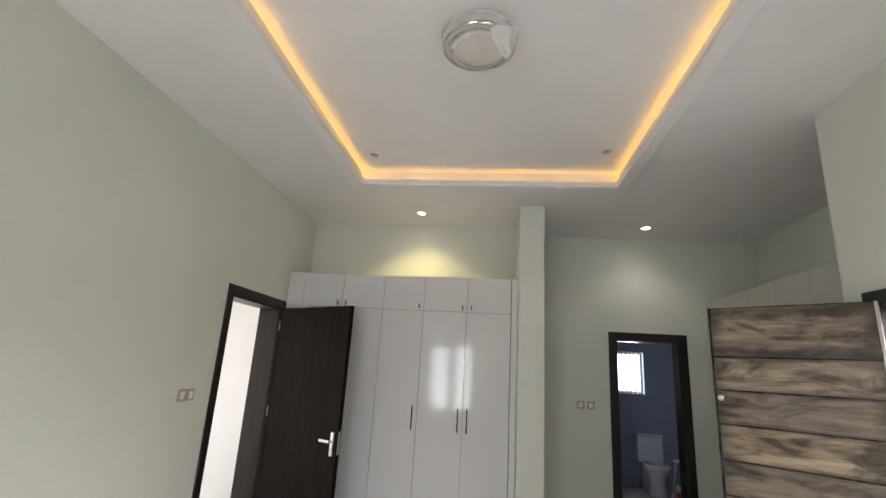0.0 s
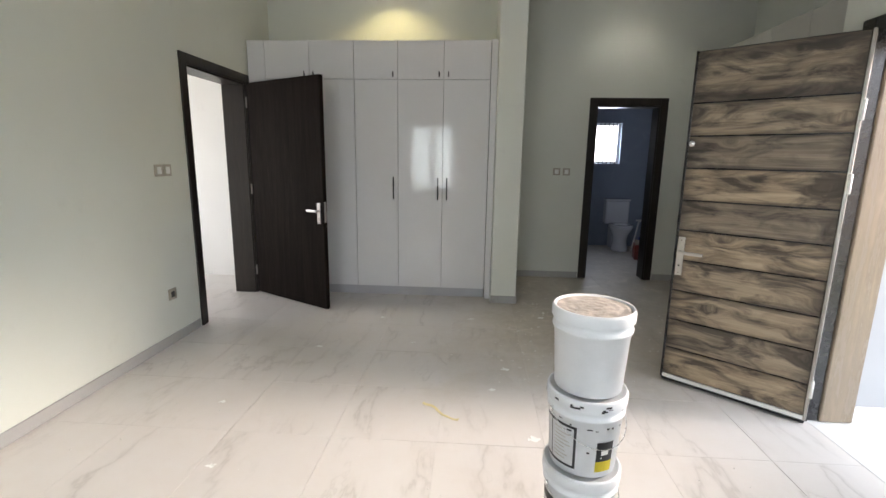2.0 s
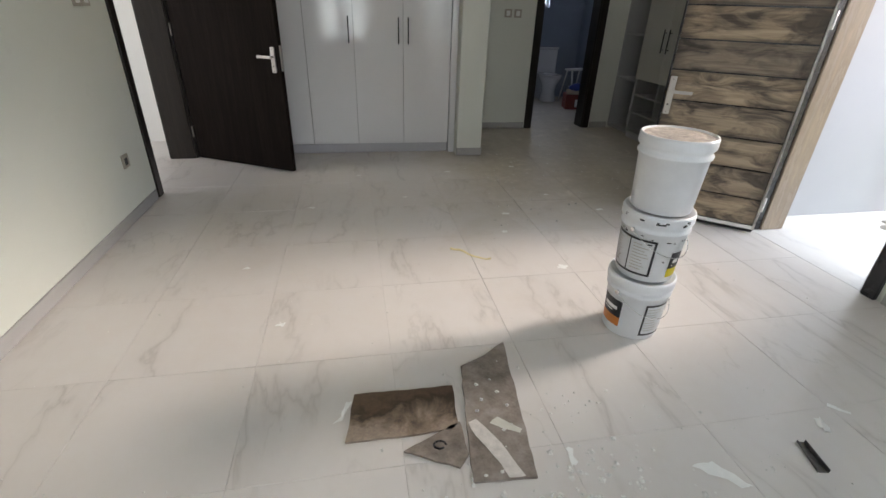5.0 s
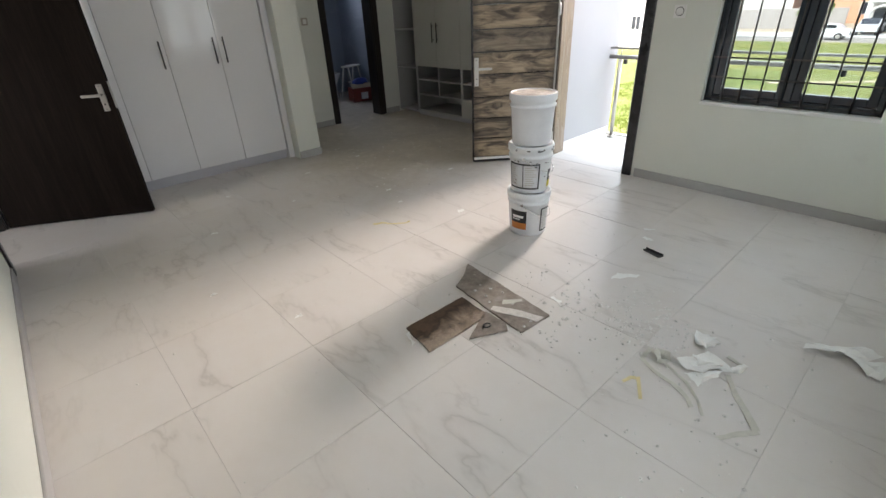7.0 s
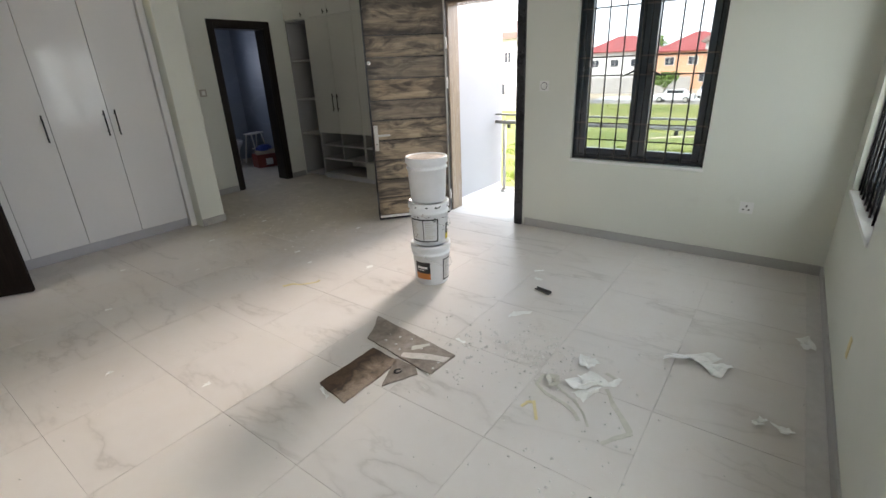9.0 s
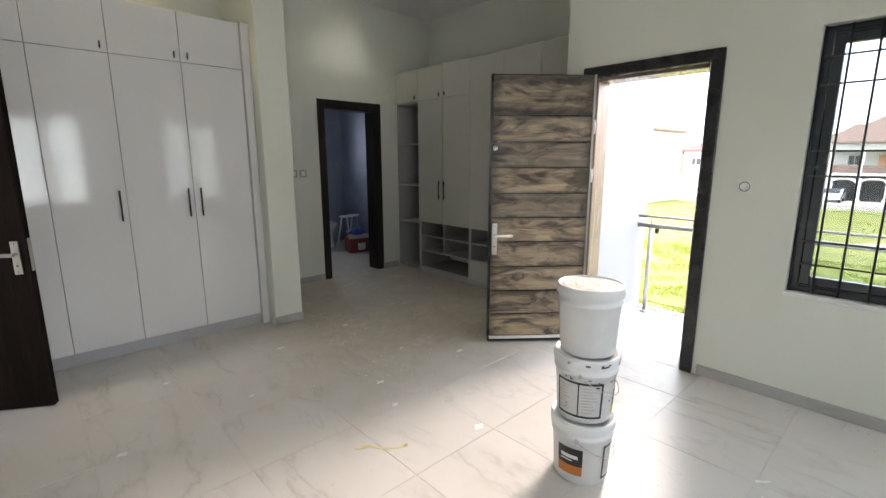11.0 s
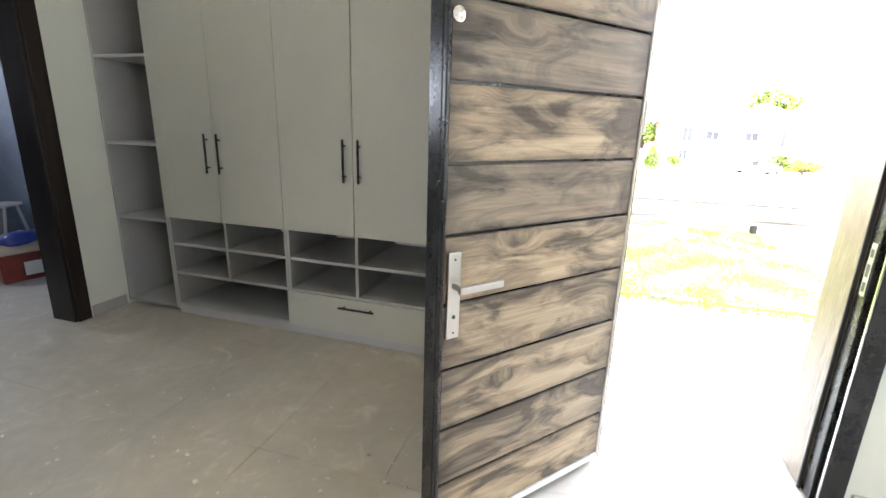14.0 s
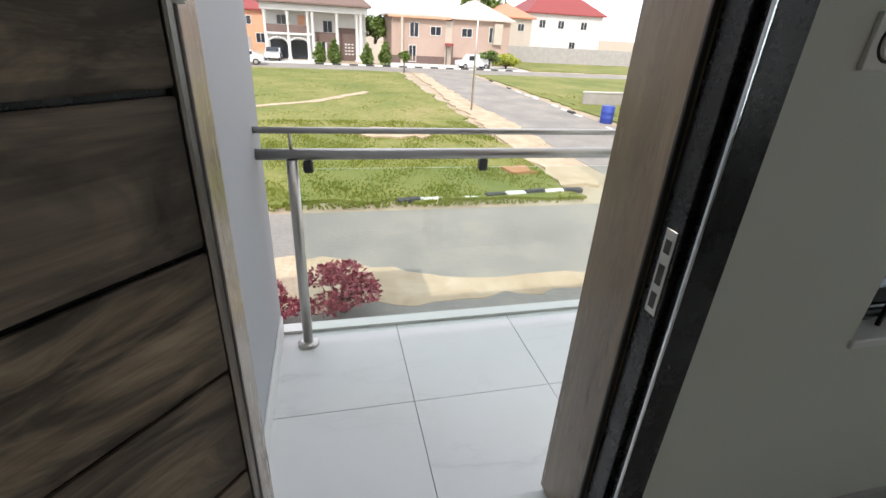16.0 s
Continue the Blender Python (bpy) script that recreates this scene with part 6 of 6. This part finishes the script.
def scrap(pts, label, mat=M_SCRAP, lift=0.036, seed=1):
    """A thin curling flake: fan of facets with lifted, uneven edges."""
    bm = bmesh.new()
    out = []
    for (ax, ay), (bx, by) in zip(pts, pts[1:] + pts[:1]):
        for i in range(4):
            f = i / 4
            out.append((ax + (bx - ax) * f + random.uniform(-0.009, 0.009), ay + (by - ay) * f + random.uniform(-0.009, 0.009)))
    cx, cy = sum(p[0] for p in out) / len(out), sum(p[1] for p in out) / len(out)

    def hgt(x, y):
        return 0.002 + lift * max(0.0, 0.35 + noise.noise(Vector((x * 9 + seed, y * 9, seed * 2.3))))
    rings = []
    for s in (0.35, 0.7, 1.0):
        rings.append([((x - cx) * s, (y - cy) * s, hgt(cx + (x - cx) * s, cy + (y - cy) * s) * (0.4 + 0.6 * s)) for x, y in out])
    for dz, flip in ((0.0012, False), (0.0, True)):
        c = bm.verts.new((0, 0, 0.002 + dz))
        vs = [[bm.verts.new((x, y, z + dz)) for x, y, z in r] for r in rings]
        n = len(out)
        for i in range(n):
            j = (i + 1) % n
            fs = [(c, vs[0][i], vs[0][j])] + [(a[i], b[i], b[j], a[j]) for a, b in zip(vs, vs[1:])]
            for f in fs:
                bm.faces.new(f[::-1] if flip else f)
    ob = solid("plaster_flake", bm, mat, label, "flake", "", "rubbish on the floor")
    ob.location = (cx, cy, 0)
    return ob


F = "curling white flake of plaster skin on the floor"
scrap([(0.272, 0.682), (0.277, 0.609), (0.225, 0.567), (0.159, 0.608), (0.178, 0.659)], F, seed=1)
scrap([(0.094, 0.640), (0.158, 0.594), (0.147, 0.520), (0.104, 0.465), (0.076, 0.522), (0.056, 0.583)], F, seed=2)
scrap([(0.023, 0.682), (0.081, 0.635), (0.053, 0.587), (0.097, 0.516), (0.056, 0.515), (-0.025, 0.619)], F, seed=3)
scrap([(-0.025, 0.619), (0.023, 0.556), (0.092, 0.501), (0.008, 0.511), (-0.062, 0.550)], F, seed=4)
scrap([(0.121, 0.498), (0.188, 0.467), (0.183, 0.439), (0.104, 0.465)], F, seed=5)
scrap([(-0.02, 0.76), (0.03, 0.76), (0.02, 0.70), (-0.03, 0.67), (-0.07, 0.71)], "pale grey-green flake of plaster skin", M_SCRAPG, seed=15)
scrap([(0.457, 0.318), (0.535, 0.270), (0.661, 0.154), (0.614, 0.072), (0.533, 0.156)], "long curling white flake of plaster skin", lift=0.045, seed=6)
scrap([(0.508, 0.152), (0.612, 0.060), (0.604, 0.012), (0.461, 0.057), (0.458, 0.095)], F, seed=7)
scrap([(1.049, -0.240), (1.103, -0.300), (0.991, -0.331), (0.963, -0.273)], F, seed=8)
scrap([(0.190, -0.095), (0.245, -0.120), (0.233, -0.153), (0.19, -0.13)], F, lift=0.02, seed=9)
scrap([(0.258, -0.155), (0.235, -0.191), (0.232, -0.226), (0.201, -0.246), (0.189, -0.215)], F, lift=0.03, seed=14)
scrap([(0.437, 1.212), (0.517, 1.218), (0.595, 1.119), (0.542, 1.125), (0.489, 1.170)], "thin white paint flake on the floor", lift=0.006, seed=10)
scrap([(0.040, 1.288), (0.047, 1.355), (0.070, 1.349), (0.058, 1.280)], "thin white paint flake on the floor", lift=0.006, seed=11)
scrap([(1.030, 1.328), (1.064, 1.328), (1.045, 1.256), (1.023, 1.262)], "thin white paint flake on the floor", lift=0.006, seed=12)
scrap([(-0.735, 1.56), (-0.715, 1.57), (-0.675, 1.66), (-0.690, 1.665)], "narrow white plaster flake beside the broken tile", lift=0.02, seed=13)


def ribbon(name, path, width, mat, label, category, thick=0.0015, curl=0.01):
    bm = bmesh.new()
    top, low = [], []
    pts = [Vector((x, y, 0)) for x, y in path]
    fine = []
    for a, b in zip(pts, pts[1:]):
        fine += [a.lerp(b, i / 4) for i in range(4)]
    fine.append(pts[-1])
    c = sum(fine, Vector()) / len(fine)
    for i, p in enumerate(fine):
        d = (fine[min(i + 1, len(fine) - 1)] - fine[max(i - 1, 0)]).normalized()
        s = Vector((-d.y, d.x, 0)) * width * 0.5 * (0.75 + 0.4 * noise.noise(p * 14))
        z = 0.002 + curl * max(0, 0.3 + noise.noise(p * 11))
        for lst, dz in ((top, thick), (low, 0)):
            lst.append((bm.verts.new(p - c + s + Vector((0, 0, z + dz))), bm.verts.new(p - c - s + Vector((0, 0, z * 0.6 + dz)))))
    for lst, flip in ((top, False), (low, True)):
        for a, b in zip(lst, lst[1:]):
            f = (a[0], a[1], b[1], b[0])
            bm.faces.new(f[::-1] if flip else f)
    for k in (0, 1):
        for i in range(len(top) - 1):
            bm.faces.new((top[i][k], top[i + 1][k], low[i + 1][k], low[i][k]))
    ob = solid(name, bm, mat, label, category, "", "rubbish on the floor")
    ob.location = c
    return ob


R = "grey curled strip of peeled sealant"
ribbon("peeled_strip", [(0.027, 0.788), (-0.070, 0.781), (-0.106, 0.711), (-0.125, 0.618), (-0.165, 0.548), (-0.196, 0.520)], 0.024, M_SCRAPG, R, "strip")
ribbon("peeled_strip", [(0.027, 0.785), (-0.023, 0.720), (-0.049, 0.651), (-0.086, 0.580), (-0.142, 0.519), (-0.208, 0.473)], 0.014, M_SCRAPG, R, "strip")
ribbon("peeled_strip", [(0.080, 0.484), (-0.003, 0.430), (-0.071, 0.371), (-0.151, 0.311)], 0.030, M_SCRAPG, R, "strip")
ribbon("peeled_strip", [(-0.151, 0.306), (-0.216, 0.358), (-0.276, 0.395)], 0.032, M_SCRAPG, R, "strip")
ribbon("peeled_strip", [(0.200, 0.525), (0.170, 0.448)], 0.02, M_SCRAPG, R, "strip")
ribbon("peeled_strip", [(1.137, 1.371), (1.165, 1.345), (1.200, 1.324)], 0.010, M_SCRAP, "thin white curl of paint on the floor", "strip", curl=0.02)
ribbon("tape_scrap", [(-0.254, 0.772), (-0.210, 0.760), (-0.197, 0.743)], 0.022, M_TAPE, "short piece of yellow masking tape on the floor", "tape")
ribbon("tape_scrap", [(-0.186, 0.740), (-0.295, 0.675)], 0.020, M_TAPE, "short piece of yellow masking tape on the floor", "tape")
ribbon("tape_scrap", [(-0.067, 2.838), (0.011, 2.800), (0.059, 2.730), (0.150, 2.680)], 0.020, M_TAPE, "twisted strip of yellow masking tape on the floor", "tape", curl=0.03)

# crushed foil strip
fs = thing("metal_offcut", (0.876, 1.184, 0), 76, "dull dark metal profile offcut on the floor", "offcut")
dk = bmesh.new()
prism(dk, [(0.0, 0.0), (0.013, -0.004), (0.020, 0.004), (0.017, 0.010), (0.007, 0.012), (-0.002, 0.007)], 0.0, 0.005)
dark_bit = solid("dark_scrap", dk, M_RUBBER, "small black scrap on the floor", "scrap", "", "rubbish on the floor")
dark_bit.location = (-0.565, 0.335, 0.001)
M_FOIL = plain("dull_metal", (0.13, 0.13, 0.125), 0.32, 0.75, 0.45, 40)
bm = bmesh.new()
box(bm, (-0.062, -0.019, 0.001), (0.062, 0.019, 0.004), 0.001)
box(bm, (-0.062, -0.019, 0.004), (0.060, -0.016, 0.018), 0.001)
box(bm, (-0.056, 0.016, 0.004), (0.062, 0.019, 0.012), 0.001)
for v in bm.verts:
    v.co.y *= 1.0 - 2.6 * (v.co.x + 0.062)
    v.co.z += 0.003 * abs(math.sin(v.co.x * 60))
part("profile", bm, M_FOIL, fs)

# crumbs and flakes
rng = np.random.default_rng(3)
verts, faces = [], []


def crumb(x, y, s, z=0.0):
    i = len(verts)
    ring = [(x + s * rng.uniform(0.5, 1.1) * math.cos(a), y + s * rng.uniform(0.5, 1.1) * math.sin(a)) for a in np.arange(5) * 1.257 + rng.uniform(0, 6)]
    h = s * rng.uniform(0.4, 1.0)
    verts.extend([(px, py, z + 0.0006) for px, py in ring] + [(x + s * 0.2 * rng.normal(), y + s * 0.2 * rng.normal(), z + h)])
    faces.extend([(i + k, i + (k + 1) % 5, i + 5) for k in range(5)])


for n, (cx, cy), (sx, sy), (s0, s1) in ((230, (0.18, 0.87), (0.13, 0.11), (0.003, 0.012)), (120, (0.25, 1.15), (0.35, 0.25), (0.003, 0.010)), (90, (-0.35, 0.45), (0.35, 0.2), (0.003, 0.011)), (60, (-0.18, 1.5), (0.25, 0.25), (0.003, 0.010)), (220, (0.2, 1.8), (1.3, 1.4), (0.002, 0.007)), (140, (0.6, 4.2), (1.0, 0.6), (0.003, 0.011)), (120, (1.6, 0.4), (0.45, 0.6), (0.002, 0.007)), (70, (-1.2, 3.2), (0.6, 0.8), (0.002, 0.008)), (40, (0.05, 1.25), (0.2, 0.08), (0.006, 0.016))):
    for k in range(n):
        x, y = cx + sx * rng.normal(), cy + sy * rng.normal()
        if -2.05 < x < 2.08 and -0.33 < y < 4.8:
            crumb(x, y, rng.uniform(s0, s1))
for k in range(120):
    y = rng.uniform(-0.3, 1.9)
    crumb(2.07 - abs(rng.normal()) * 0.05, y, rng.uniform(0.003, 0.012))
for k in range(110):
    crumb(rng.uniform(0.35, 2.0), rng.uniform(3.15, 5.2), rng.uniform(0.004, 0.016))
for x, y in ((-0.12, 1.63), (-0.255, 1.285), (-0.16, 1.38), (-0.10, 1.56), (-0.13, 1.70), (-0.19, 1.60), (-0.07, 1.80), (-0.145, 1.45), (-0.22, 1.55), (-0.11, 1.47), (-0.2, 1.29), (-0.19, 1.68)):
    crumb(x, y, rng.uniform(0.004, 0.012), 0.012)
for cx, cy in ((-0.241, 1.142), (0.236, 1.191), (-0.054, 1.182), (0.197, 1.074), (0.33, 1.061), (0.153, 1.129)):
    for k in range(9):
        crumb(cx + 0.02 * rng.normal(), cy + 0.018 * rng.normal(), rng.uniform(0.005, 0.012))
me = bpy.data.meshes.new("plaster_crumbs")
me.from_pydata(verts, [], faces)
me.materials.append(M_CRUMB)
tagged(new("plaster_crumbs", me), "scattered crumbs and chips of white plaster on the floor", "debris", kind="stuff")
for k, (x, y) in enumerate(((0.45, 3.35), (-0.25, 3.75), (0.35, 3.05), (-0.95, 3.6), (-1.25, 2.75), (0.9, 3.7), (1.2, 3.35), (0.2, 4.35), (0.85, 4.45), (-0.6, 4.3), (0.55, 2.55), (-1.0, 2.2))):
    s = 0.018 + 0.02 * random.random()
    scrap([(x - s, y - s * 0.4), (x + s * 0.6, y - s * 0.7), (x + s, y + s * 0.3), (x - s * 0.3, y + s * 0.6)], "small white paint chip on the floor", lift=0.006, seed=20 + k)
